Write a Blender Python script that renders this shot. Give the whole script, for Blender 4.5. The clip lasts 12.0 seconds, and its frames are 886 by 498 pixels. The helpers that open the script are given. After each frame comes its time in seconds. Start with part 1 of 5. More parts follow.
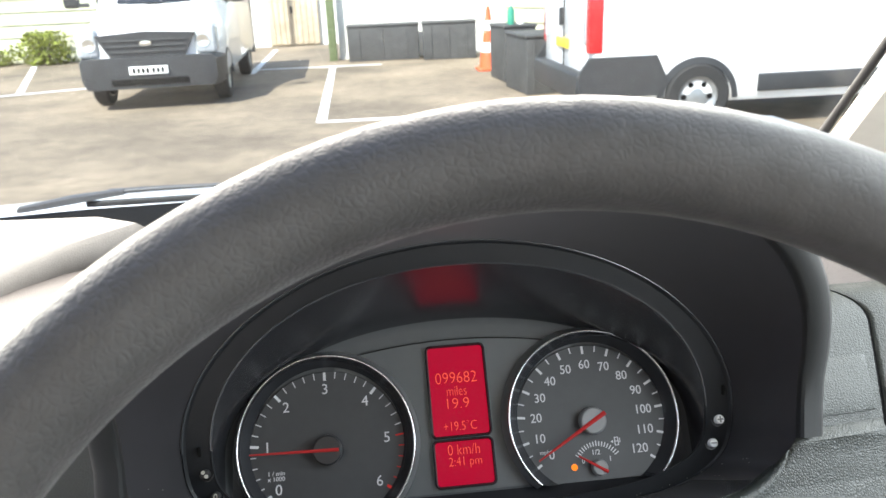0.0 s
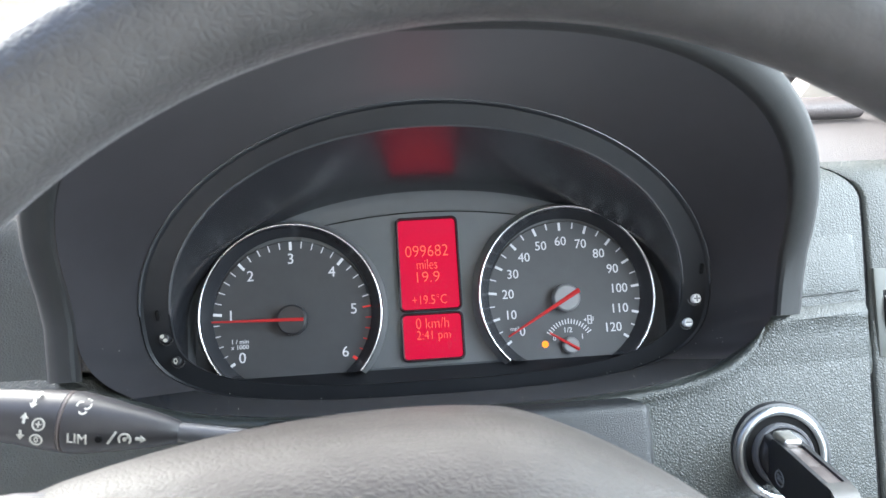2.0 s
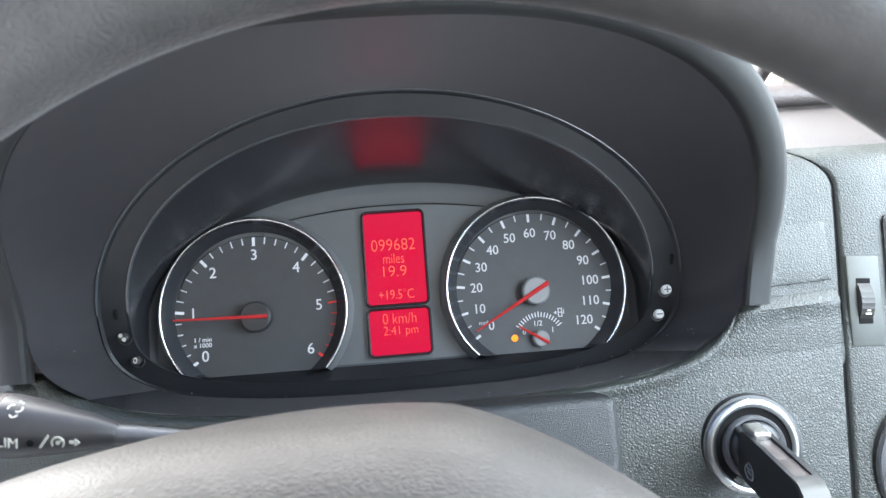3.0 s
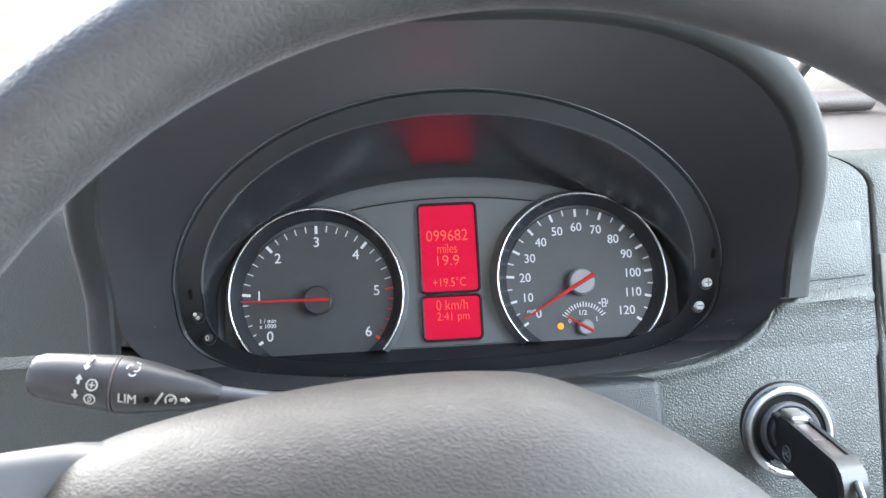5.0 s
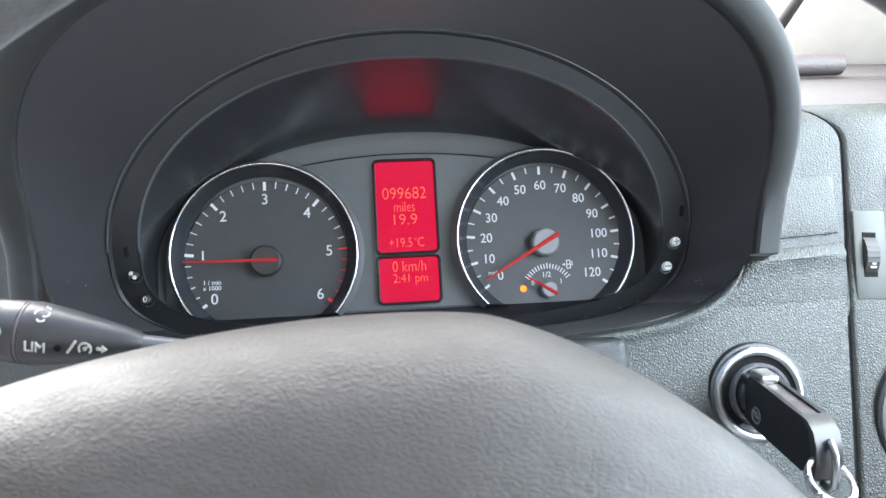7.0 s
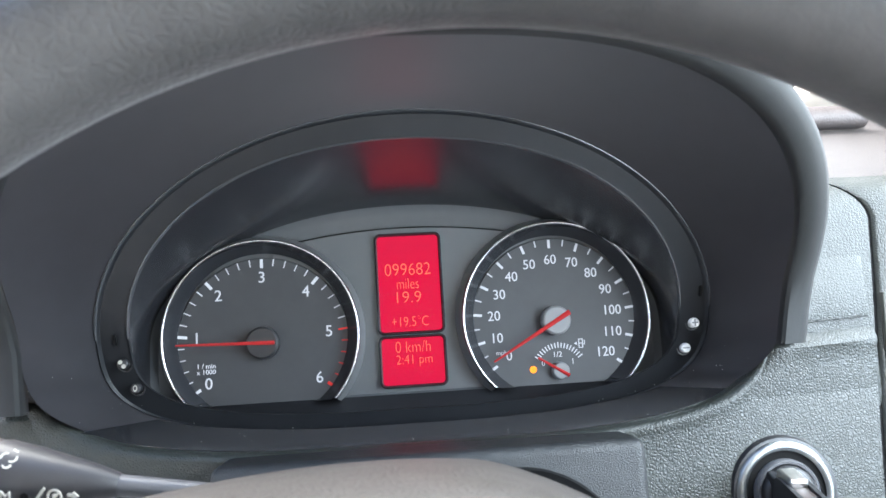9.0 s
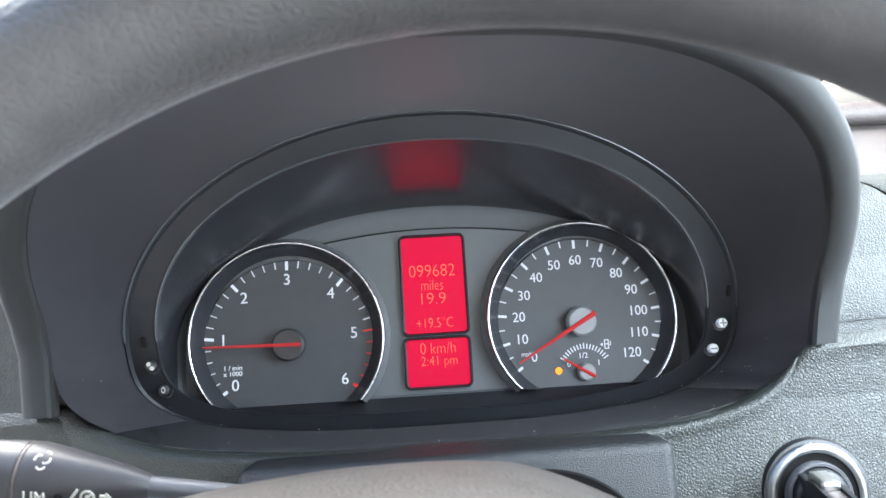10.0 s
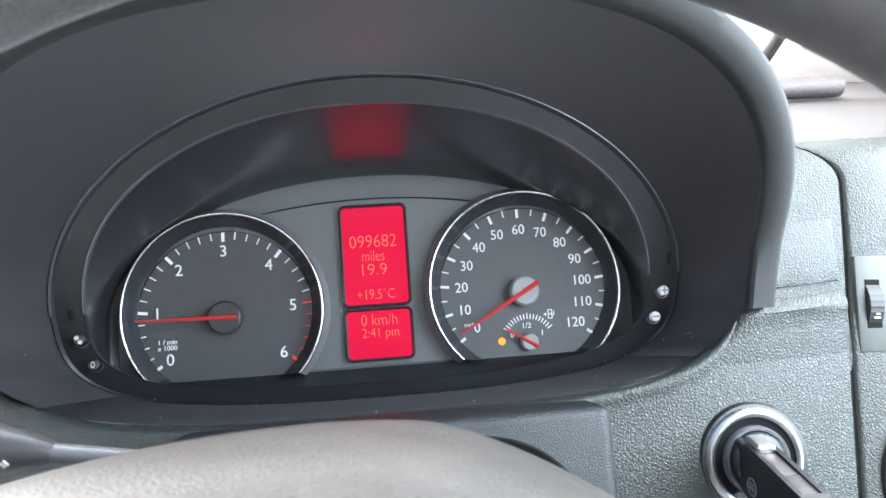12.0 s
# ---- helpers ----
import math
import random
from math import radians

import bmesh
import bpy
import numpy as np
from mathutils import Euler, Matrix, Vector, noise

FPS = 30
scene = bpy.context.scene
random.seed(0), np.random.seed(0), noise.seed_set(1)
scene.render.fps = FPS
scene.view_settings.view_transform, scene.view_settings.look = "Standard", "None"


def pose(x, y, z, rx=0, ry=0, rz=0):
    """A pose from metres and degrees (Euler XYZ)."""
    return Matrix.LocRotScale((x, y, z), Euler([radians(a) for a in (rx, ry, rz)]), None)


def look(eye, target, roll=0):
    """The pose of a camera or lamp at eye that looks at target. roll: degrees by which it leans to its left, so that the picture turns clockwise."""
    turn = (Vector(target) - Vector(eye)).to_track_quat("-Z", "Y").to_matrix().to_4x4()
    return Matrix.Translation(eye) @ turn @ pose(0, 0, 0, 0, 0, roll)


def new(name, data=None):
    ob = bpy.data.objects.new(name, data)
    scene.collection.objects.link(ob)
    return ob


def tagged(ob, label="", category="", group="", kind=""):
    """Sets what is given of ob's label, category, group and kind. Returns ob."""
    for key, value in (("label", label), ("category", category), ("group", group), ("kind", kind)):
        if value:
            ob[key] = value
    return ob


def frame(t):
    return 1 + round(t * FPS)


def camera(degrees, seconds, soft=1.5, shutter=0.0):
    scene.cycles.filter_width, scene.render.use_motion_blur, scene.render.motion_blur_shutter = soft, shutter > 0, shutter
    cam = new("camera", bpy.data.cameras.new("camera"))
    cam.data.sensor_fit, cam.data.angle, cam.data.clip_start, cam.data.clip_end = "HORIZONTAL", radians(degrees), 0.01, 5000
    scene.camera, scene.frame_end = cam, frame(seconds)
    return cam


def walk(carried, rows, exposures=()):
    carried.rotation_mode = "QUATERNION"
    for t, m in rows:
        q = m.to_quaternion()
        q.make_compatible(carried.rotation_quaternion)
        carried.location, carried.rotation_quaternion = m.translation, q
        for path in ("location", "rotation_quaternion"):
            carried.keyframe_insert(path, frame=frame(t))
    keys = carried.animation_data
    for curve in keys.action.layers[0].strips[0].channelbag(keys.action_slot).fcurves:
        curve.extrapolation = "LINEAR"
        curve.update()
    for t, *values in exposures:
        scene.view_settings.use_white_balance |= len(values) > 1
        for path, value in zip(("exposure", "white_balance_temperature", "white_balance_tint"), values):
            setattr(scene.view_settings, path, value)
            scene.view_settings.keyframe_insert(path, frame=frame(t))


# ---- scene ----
cam = camera(62.0, 12.0)
# the instrument panel's own frame: x right, y into the dashboard, z up along its face, which leans back
VAN = pose(0, 0, 1.35, -34, 0, 0)
# seconds, place, yaw, pitch, roll in that frame
ROWS = [
    (0, -0.0390, -0.4695, 0.0027, -4.71, 14.09, -5.28),
    (0.5, -0.0148, -0.4461, 0.0079, -7.19, 13.51, -6.65),
    (0.6, -0.0115, -0.4403, 0.0043, -7.14, 12.93, -6.13),
    (0.7, -0.0129, -0.4411, -0.0033, -6.74, 11.92, -5.44),
    (0.8, -0.0152, -0.4406, -0.0132, -6.13, 10.99, -4.64),
    (0.9, -0.0242, -0.4353, -0.0271, -6.38, 10.64, -4.05),
    (1, -0.0215, -0.4330, -0.0288, -5.26, 9.12, -3.56),
    (1.5, -0.0159, -0.4438, -0.0126, -4.08, 7.31, -3.35),
    (2, -0.0188, -0.4458, -0.0187, -3.72, 7.20, -3.67),
    (2.5, -0.0070, -0.4495, -0.0185, -3.87, 7.04, -4.35),
    (3, 0.0001, -0.4383, -0.0199, -3.86, 6.80, -4.46),
    (4.8, -0.0164, -0.4625, -0.0240, -2.66, 6.92, -3.71),
    (5, -0.0249, -0.4614, -0.0282, -2.75, 7.02, -3.19),
    (5.5, -0.0143, -0.4469, -0.0145, -2.13, 6.25, -3.03),
    (6, -0.0153, -0.4431, -0.0117, -1.74, 6.82, -2.83),
    (6.5, -0.0125, -0.4392, -0.0173, -2.13, 6.00, -3.31),
    (6.7, -0.0171, -0.4366, -0.0459, -4.01, 6.46, -3.03),
    (8.3, -0.0025, -0.4292, -0.0091, -6.35, 4.09, -3.85),
    (8.5, 0.0012, -0.4291, -0.0008, -5.91, 5.26, -3.74),
    (9, -0.0107, -0.4199, -0.0058, -4.33, 7.24, -3.44),
    (9.5, -0.0159, -0.4216, -0.0057, -3.16, 7.83, -3.36),
    (10, -0.0125, -0.4192, -0.0053, -2.70, 7.39, -3.60),
    (10.5, -0.0224, -0.4178, -0.0035, -2.47, 7.23, -3.29),
    (11, -0.0108, -0.4084, -0.0116, -3.30, 6.39, -3.66),
    (11.5, -0.0074, -0.4124, -0.0148, -3.96, 5.79, -3.76),
    (12, 0.0051, -0.4119, -0.0159, -4.71, 6.36, -4.25),
]
# seconds, stops, kelvin, tint
EXPOSURES = [(0.0, 2.0, 6250, 9), (0.5, 1.75, 5750, 8), (0.7, 1.85, 5750, 8), (1.1, 2.72, 5750, 8), (5.0, 2.8, 5700, 8), (6.7, 2.8, 5700, 8), (8.5, 2.8, 5700, 8), (9.5, 2.95, 5700, 8), (12.0, 3.0, 5700, 8)]
walk(cam, [(t, VAN @ pose(x, y, z, 0, 0, yaw) @ pose(0, 0, 0, 90 + pitch, 0, 0) @ pose(0, 0, 0, 0, 0, roll)) for t, x, y, z, yaw, pitch, roll in ROWS], EXPOSURES)
cam.data.dof.use_dof, cam.data.dof.focus_distance, cam.data.dof.aperture_fstop = True, 0.44, 22.0


# ---- light ----
world = bpy.data.worlds.new("sky")
scene.world = world
world.use_nodes = True
SUN_EL, SUN_AZ = 50.0, 216.0  # degrees above the horizon; clockwise from straight ahead
wn = world.node_tree.nodes
sky = wn.new("ShaderNodeTexSky")
sky.sky_type, sky.sun_disc = "NISHITA", False
sky.sun_elevation, sky.sun_rotation = radians(SUN_EL), radians(SUN_AZ)
wn["Background"].inputs["Strength"].default_value = 0.11
world.node_tree.links.new(sky.outputs[0], wn["Background"].inputs["Color"])
sun = new("sun", bpy.data.lights.new("sun", "SUN"))
sun.data.energy, sun.data.angle, sun.data.color = 3.3, radians(0.5), (1.0, 0.95, 0.87)
sun_way = Vector((math.sin(radians(SUN_AZ)) * math.cos(radians(SUN_EL)), math.cos(radians(SUN_AZ)) * math.cos(radians(SUN_EL)), math.sin(radians(SUN_EL))))
sun.matrix_world = look(sun_way * 50, (0, 0, 0))


def window_light(name, m, wide, high, watts, colour):
    """Daylight that comes in by a window."""
    data = bpy.data.lights.new(name, "AREA")
    data.shape, data.size, data.size_y, data.energy, data.color = "RECTANGLE", wide, high, watts, colour
    ob = new(name, data)
    ob.matrix_world = m


window_light("daylight_left_window", look((-1.36, -0.45, 1.76), (0.1, -0.35, 1.45)), 0.9, 0.5, 0.35, (1.0, 0.95, 0.88))
window_light("daylight_windscreen", look((-0.39, 0.42, 1.60), (-0.39, -0.20, 0.82)), 1.5, 0.80, 16.5, (1.0, 0.86, 0.72))
window_light("daylight_right_window", look((0.445, -0.21, 1.66), (-0.2, -0.24, 1.34)), 0.8, 0.46, 2.9, (0.97, 1.0, 0.95))


# ---- materials ----
def material(name, base, rough=0.5, metal=0.0, dust=0.0, vary=0.0, vary_scale=40.0, stain=0.0, stain_scale=6.0, bump=0.0, bump_scale=300.0,
             grain="noise", depth=0.001, spec=0.5, coat=0.0, rough_vary=0.0, stretch=(1, 1, 1), island=0.0, piece=0.0, worn=None, ior=1.5):
    m = bpy.data.materials.new(name)
    m.use_nodes = True
    n, l = m.node_tree.nodes, m.node_tree.links
    b = n["Principled BSDF"]
    b.inputs["Roughness"].default_value, b.inputs["Metallic"].default_value = rough, metal
    b.inputs["Specular IOR Level"].default_value, b.inputs["Coat Weight"].default_value = spec, coat
    b.inputs["Base Color"].default_value, b.inputs["IOR"].default_value = (*base, 1), ior
    if dust:  # dust sets a sheen that paints in pale haze at glancing angles
        b.inputs["Sheen Weight"].default_value, b.inputs["Sheen Roughness"].default_value = dust, 0.45
        b.inputs["Sheen Tint"].default_value = (1.0, 0.96, 0.98, 1)
    co = n.new("ShaderNodeTexCoord")
    mp = n.new("ShaderNodeMapping")
    mp.inputs["Scale"].default_value = stretch
    l.new(co.outputs["Object"], mp.inputs["Vector"])

    def noise_at(scale, detail=4.0):
        t = n.new("ShaderNodeTexNoise")
        t.inputs["Scale"].default_value, t.inputs["Detail"].default_value = scale, detail
        l.new(mp.outputs[0], t.inputs["Vector"])
        return t.outputs["Fac"]

    factors = []
    for amount, scale in ((vary, vary_scale), (stain, stain_scale)):
        if amount:
            r = n.new("ShaderNodeMapRange")
            r.inputs["From Min"].default_value, r.inputs["From Max"].default_value = 0.25, 0.75
            r.inputs["To Min"].default_value, r.inputs["To Max"].default_value = 1 - amount, 1 + amount
            l.new(noise_at(scale), r.inputs["Value"])
            factors.append(r.outputs[0])
    if piece:
        info = n.new("ShaderNodeObjectInfo")
        r = n.new("ShaderNodeMapRange")
        r.inputs["To Min"].default_value, r.inputs["To Max"].default_value = 1 - piece, 1 + piece
        l.new(info.outputs["Random"], r.inputs["Value"])
        factors.append(r.outputs[0])
    if island:
        geo = n.new("ShaderNodeNewGeometry")
        r = n.new("ShaderNodeMapRange")
        r.inputs["To Min"].default_value, r.inputs["To Max"].default_value = 1 - island, 1 + island
        l.new(geo.outputs["Random Per Island"], r.inputs["Value"])
        factors.append(r.outputs[0])
    if factors:
        whole = factors[0]
        for f in factors[1:]:
            k = n.new("ShaderNodeMath")
            k.operation = "MULTIPLY"
            l.new(whole, k.inputs[0]), l.new(f, k.inputs[1])
            whole = k.outputs[0]
        v = n.new("ShaderNodeVectorMath")
        v.operation = "SCALE"
        v.inputs[0].default_value = base
        l.new(whole, v.inputs["Scale"])
        l.new(v.outputs[0], b.inputs["Base Color"])
    if rough_vary:
        r = n.new("ShaderNodeMapRange")
        r.inputs["From Min"].default_value, r.inputs["From Max"].default_value = 0.3, 0.7
        r.inputs["To Min"].default_value, r.inputs["To Max"].default_value = rough - rough_vary, rough + rough_vary
        l.new(noise_at(vary_scale * 0.7), r.inputs["Value"])
        l.new(r.outputs[0], b.inputs["Roughness"])
    if bump:
        if grain == "leather":
            t = n.new("ShaderNodeTexVoronoi")
            t.feature = "DISTANCE_TO_EDGE"
            t.inputs["Scale"].default_value = bump_scale
            warp = n.new("ShaderNodeVectorMath")
            warp.operation = "MULTIPLY_ADD"
            wob = n.new("ShaderNodeTexNoise")
            wob.inputs["Scale"].default_value = bump_scale * 0.45
            l.new(mp.outputs[0], wob.inputs["Vector"])
            l.new(wob.outputs["Color"], warp.inputs[0])
            warp.inputs[1].default_value = (1.4 / bump_scale,) * 3
            l.new(mp.outputs[0], warp.inputs[2])
            l.new(warp.outputs[0], t.inputs["Vector"])
            inv = n.new("ShaderNodeMapRange")
            inv.interpolation_type = "SMOOTHSTEP"
            inv.inputs["From Max"].default_value = 0.28
            l.new(t.outputs["Distance"], inv.inputs["Value"])
            height = inv.outputs[0]
        else:
            height = noise_at(bump_scale, 5.0)
        k = n.new("ShaderNodeBump")
        k.inputs["Strength"].default_value, k.inputs["Distance"].default_value = bump, depth
        l.new(height, k.inputs["Height"])
        if worn:  # the grain is rubbed smooth from worn[0] to worn[1] along x
            sep, fade = n.new("ShaderNodeSeparateXYZ"), n.new("ShaderNodeMapRange")
            l.new(co.outputs["Object"], sep.inputs[0])
            l.new(sep.outputs["X"], fade.inputs["Value"])
            fade.inputs["From Min"].default_value, fade.inputs["From Max"].default_value = worn
            fade.inputs["To Min"].default_value, fade.inputs["To Max"].default_value = bump, bump * 0.30
            l.new(fade.outputs[0], k.inputs["Strength"])
        l.new(k.outputs[0], b.inputs["Normal"])
    return m


def glow(name, colour, strength, rough=0.4, body=0.3):
    m = bpy.data.materials.new(name)
    m.use_nodes = True
    b = m.node_tree.nodes["Principled BSDF"]
    b.inputs["Base Color"].default_value = (*[c * body for c in colour], 1)
    b.inputs["Emission Color"].default_value, b.inputs["Emission Strength"].default_value = (*colour, 1), strength
    b.inputs["Roughness"].default_value, b.inputs["Specular IOR Level"].default_value = rough, 0.2
    return m


def pane(name, tint=(1, 1, 1), gloss=0.06):
    """Clear thin glass: light passes straight through, with a faint mirror image on it."""
    m = bpy.data.materials.new(name)
    m.use_nodes = True
    n, l = m.node_tree.nodes, m.node_tree.links
    for old in list(n):
        n.remove(old)
    out, mix = n.new("ShaderNodeOutputMaterial"), n.new("ShaderNodeMixShader")
    clear, shine, lw = n.new("ShaderNodeBsdfTransparent"), n.new("ShaderNodeBsdfGlossy"), n.new("ShaderNodeLayerWeight")
    bend, fr = n.new("ShaderNodeMath"), n.new("ShaderNodeMath")
    bend.operation, fr.operation = "POWER", "MULTIPLY_ADD"
    bend.inputs[1].default_value = 5.0
    fr.inputs[1].default_value, fr.inputs[2].default_value = 0.35, gloss * 0.3
    l.new(lw.outputs["Facing"], bend.inputs[0])
    l.new(bend.outputs[0], fr.inputs[0])
    clear.inputs["Color"].default_value = (*tint, 1)
    shine.inputs["Roughness"].default_value = 0.02
    l.new(fr.outputs[0], mix.inputs["Fac"])
    l.new(clear.outputs[0], mix.inputs[1]), l.new(shine.outputs[0], mix.inputs[2])
    l.new(mix.outputs[0], out.inputs["Surface"])
    return m


M = {
    # dust values below are painted haze, strongest on the tunnel
    "hood": material("soft_black_plastic", (0.017, 0.0165, 0.019), 0.42, dust=0.24, spec=0.5, vary=0.12, vary_scale=90, stain=0.15, stain_scale=14, bump=0.10, bump_scale=1400, depth=0.0004),
    "hood_lip": material("grey_soft_plastic", (0.0140, 0.0146, 0.0145), 0.62, dust=0.09, spec=0.22, vary=0.1, vary_scale=90, stain=0.1, stain_scale=20, bump=0.15, bump_scale=1400, depth=0.0004),
    "bezel": material("satin_black_plastic", (0.009, 0.010, 0.013), 0.26, dust=0.03, spec=1.0, ior=1.7, vary=0.1, vary_scale=60),
    "bezel_ring": material("black_plastic_ring", (0.009, 0.010, 0.012), 0.48, dust=0.02, spec=0.35, vary=0.15, vary_scale=70, rough_vary=0.06),
    "floor_black": material("matt_black_plastic", (0.007, 0.0075, 0.009), 0.55, spec=0.25, vary=0.15, vary_scale=90),
    "switch_plate": material("smooth_grey_plate", (0.050, 0.054, 0.048), 0.5, vary=0.08, vary_scale=90, bump=0.1, bump_scale=900, depth=0.0003),
    "bead": material("lightened_edge", (0.05, 0.052, 0.056), 0.20, spec=0.8, coat=0.15),
    "sill": material("gloss_black_sill", (0.011, 0.012, 0.014), 0.14, dust=0.05, spec=1.0, ior=1.65, vary=0.1, vary_scale=60),
    "face": material("grey_satin_panel", (0.075, 0.080, 0.085), 0.36, vary=0.04, vary_scale=120),
    "band": material("dark_grey_band", (0.060, 0.064, 0.068), 0.45, vary=0.05, vary_scale=120),
    "dial": material("matt_dial_black", (0.032, 0.034, 0.037), 0.55, vary=0.05, vary_scale=160),
    "dish": material("gloss_black_dish", (0.020, 0.021, 0.024), 0.20),
    "ring_chrome": material("darkened_chrome", (0.72, 0.73, 0.75), 0.14, 1.0, rough_vary=0.05, vary_scale=120),
    "ring_side": material("dull_silver_ring_side", (0.17, 0.175, 0.18), 0.34, 0.5, vary=0.06, vary_scale=120),
    "chrome": material("chrome", (0.82, 0.83, 0.84), 0.12, 1.0, rough_vary=0.04, vary_scale=200),
    "dull_metal": material("dull_metal", (0.30, 0.31, 0.31), 0.34, 1.0, rough_vary=0.08, vary_scale=150),
    # print and needles get a faint glow of their own to brighten them
    "glowing_white_print": glow("glowing_white_print", (0.95, 0.97, 1.0), 0.06),
    "glowing_red_print": glow("glowing_red_print", (0.9, 0.05, 0.04), 0.07),
    "needle": glow("glowing_red_needle", (0.80, 0.055, 0.055), 0.035),
    "hub_black": material("black_hub_cap", (0.022, 0.022, 0.024), 0.4, vary=0.1),
    "hub_grey": material("grey_hub_cap", (0.15, 0.155, 0.16), 0.4, vary=0.05),
    "lcd": glow("red_screen", (0.80, 0.001, 0.048), 0.132, 0.25, 0.025),
    "lcd_text": glow("lit_red_text", (1.0, 0.125, 0.055), 0.235, 0.4, 0.12),
    "amber": glow("amber_lamp", (1.0, 0.22, 0.005), 0.28),
    "wheel": material("worn_wheel_leather", (0.046, 0.0445, 0.0435), 0.46, dust=0.12, vary=0.14, vary_scale=160, stain=0.2, stain_scale=16, bump=0.26, bump_scale=390, worn=(-0.07, 0.03), grain="leather", depth=0.0006, rough_vary=0.08),
    "pad": material("grained_pad_plastic", (0.038, 0.034, 0.031), 0.54, vary=0.12, vary_scale=120, stain=0.15, stain_scale=18, bump=0.27, bump_scale=640, depth=0.0006, grain="leather", spec=0.5, rough_vary=0.06, stretch=(0.6, 1, 1.3)),
    "spoke": material("smooth_spoke_plastic", (0.045, 0.046, 0.051), 0.40, spec=0.6, vary=0.08, vary_scale=60, stain=0.1, stain_scale=14),
    "dash": material("grained_dash_plastic", (0.025, 0.028, 0.0245), 0.34, vary=0.05, vary_scale=300, stain=0.08, stain_scale=12, bump=0.35, bump_scale=640, grain="leather", depth=0.0005, rough_vary=0.06),
    "dash_smooth": material("fine_dash_plastic", (0.018, 0.019, 0.0195), 0.38, vary=0.10, vary_scale=200, bump=0.9, bump_scale=1500, depth=0.0006),
    "dash_top": material("dash_top_plastic", (0.032, 0.028, 0.028), 0.6, vary=0.08, vary_scale=100, stain=0.1, stain_scale=8, bump=0.4, bump_scale=430, grain="leather", depth=0.0005),
    "roll": material("pinkish_grey_roll", (0.036, 0.030, 0.029), 0.55, vary=0.12, vary_scale=120, stain=0.12, stain_scale=20, bump=0.25, bump_scale=300, grain="leather", depth=0.0006),
    "tray_lid": material("light_grey_lid", (0.075, 0.073, 0.071), 0.7, vary=0.06, vary_scale=100, stain=0.08, stain_scale=8, bump=0.3, bump_scale=430, grain="leather", depth=0.0005),
    "switch": material("black_switch_plastic", (0.019, 0.019, 0.021), 0.36, vary=0.15, vary_scale=150, bump=0.08, bump_scale=900, depth=0.0003),
    "stalk_black": material("worn_black_stalk", (0.032, 0.031, 0.033), 0.40, vary=0.12, vary_scale=150, bump=0.06, bump_scale=900, depth=0.0003),
    "stalk_grey": material("dark_grey_stalk", (0.085, 0.085, 0.09), 0.35, vary=0.1, vary_scale=150),
    "thumbwheel": material("ribbed_grey_plastic", (0.030, 0.028, 0.026), 0.45, spec=0.4, vary=0.1, vary_scale=200),
    "mark": material("white_marking", (0.44, 0.43, 0.38), 0.6),
    "button": material("pale_button", (0.72, 0.72, 0.72), 0.7, vary=0.06),
    "key_silver": material("dark_silver_plastic", (0.06, 0.058, 0.056), 0.30, 0.3, vary=0.08, vary_scale=200),
    "key_strip": material("brownish_plastic", (0.085, 0.070, 0.066), 0.45, vary=0.1, vary_scale=250),
    "bright_hinge": material("worn_bright_metal", (0.62, 0.60, 0.57), 0.30, 1.0, vary=0.15, vary_scale=300),
    "seam": material("black_seam", (0.005, 0.005, 0.005), 0.8, spec=0.15),
    "trim": material("beige_trim", (0.50, 0.47, 0.42), 0.8, vary=0.06, vary_scale=60, stain=0.08, stain_scale=5, bump=0.2, bump_scale=900, depth=0.0004),
    "roof_lining": material("grey_roof_lining", (0.48, 0.47, 0.45), 0.9, vary=0.06, vary_scale=80),
    # kept pale so the unseen walls throw light back at the instruments
    "bulkhead": material("pale_bounce_lining", (0.74, 0.73, 0.72), 0.8, vary=0.06, vary_scale=60, stain=0.08, stain_scale=5),
    "door_card": material("grey_door_card", (0.24, 0.24, 0.25), 0.7, vary=0.1, vary_scale=60),
    "glass": pane("windscreen_glass", (0.93, 0.95, 0.94), 0.1),
    "rubber": material("black_rubber", (0.02, 0.02, 0.021), 0.65, vary=0.2, vary_scale=60),
}


# ---- building helpers ----
def mesh_of(name, verts, faces, sharp=38.0):
    me = bpy.data.meshes.new(name)
    me.from_pydata([tuple(v) for v in verts], [], faces)
    me.update()
    bm = bmesh.new()
    bm.from_mesh(me)
    bmesh.ops.remove_doubles(bm, verts=bm.verts, dist=1e-6)
    bmesh.ops.recalc_face_normals(bm, faces=bm.faces)
    bm.to_mesh(me)
    bm.free()
    me.polygons.foreach_set("use_smooth", [True] * len(me.polygons))
    me.set_sharp_from_angle(angle=radians(sharp))
    return me


def thing(name, label, category, m=None, group="", kind=""):
    ob = new(name)
    ob.empty_display_size = 0.05
    ob.matrix_world = VAN if m is None else m
    return tagged(ob, label, category, group, kind)


def part(name, shape, mat, parent, label="", sharp=38.0):
    me = shape if isinstance(shape, bpy.types.Mesh) else mesh_of(name, *shape, sharp)
    if not me.materials:
        me.materials.append(M[mat])
    ob = new(name, me)
    ob.parent = parent
    return tagged(ob, label)


def single(name, shape, mat, label, category, m=None, group="", kind="", sharp=38.0):
    me = mesh_of(name, *shape, sharp)
    me.materials.append(M[mat])
    ob = new(name, me)
    ob.matrix_world = VAN if m is None else m
    return tagged(ob, label, category, group, kind)


def join(*shapes):
    verts, faces = [], []
    for v, f in shapes:
        k = len(verts)
        verts += list(v)
        faces += [tuple(i + k for i in q) for q in f]
    return verts, faces


def moved(shape, m):
    return [m @ Vector(v) for v in shape[0]], shape[1]


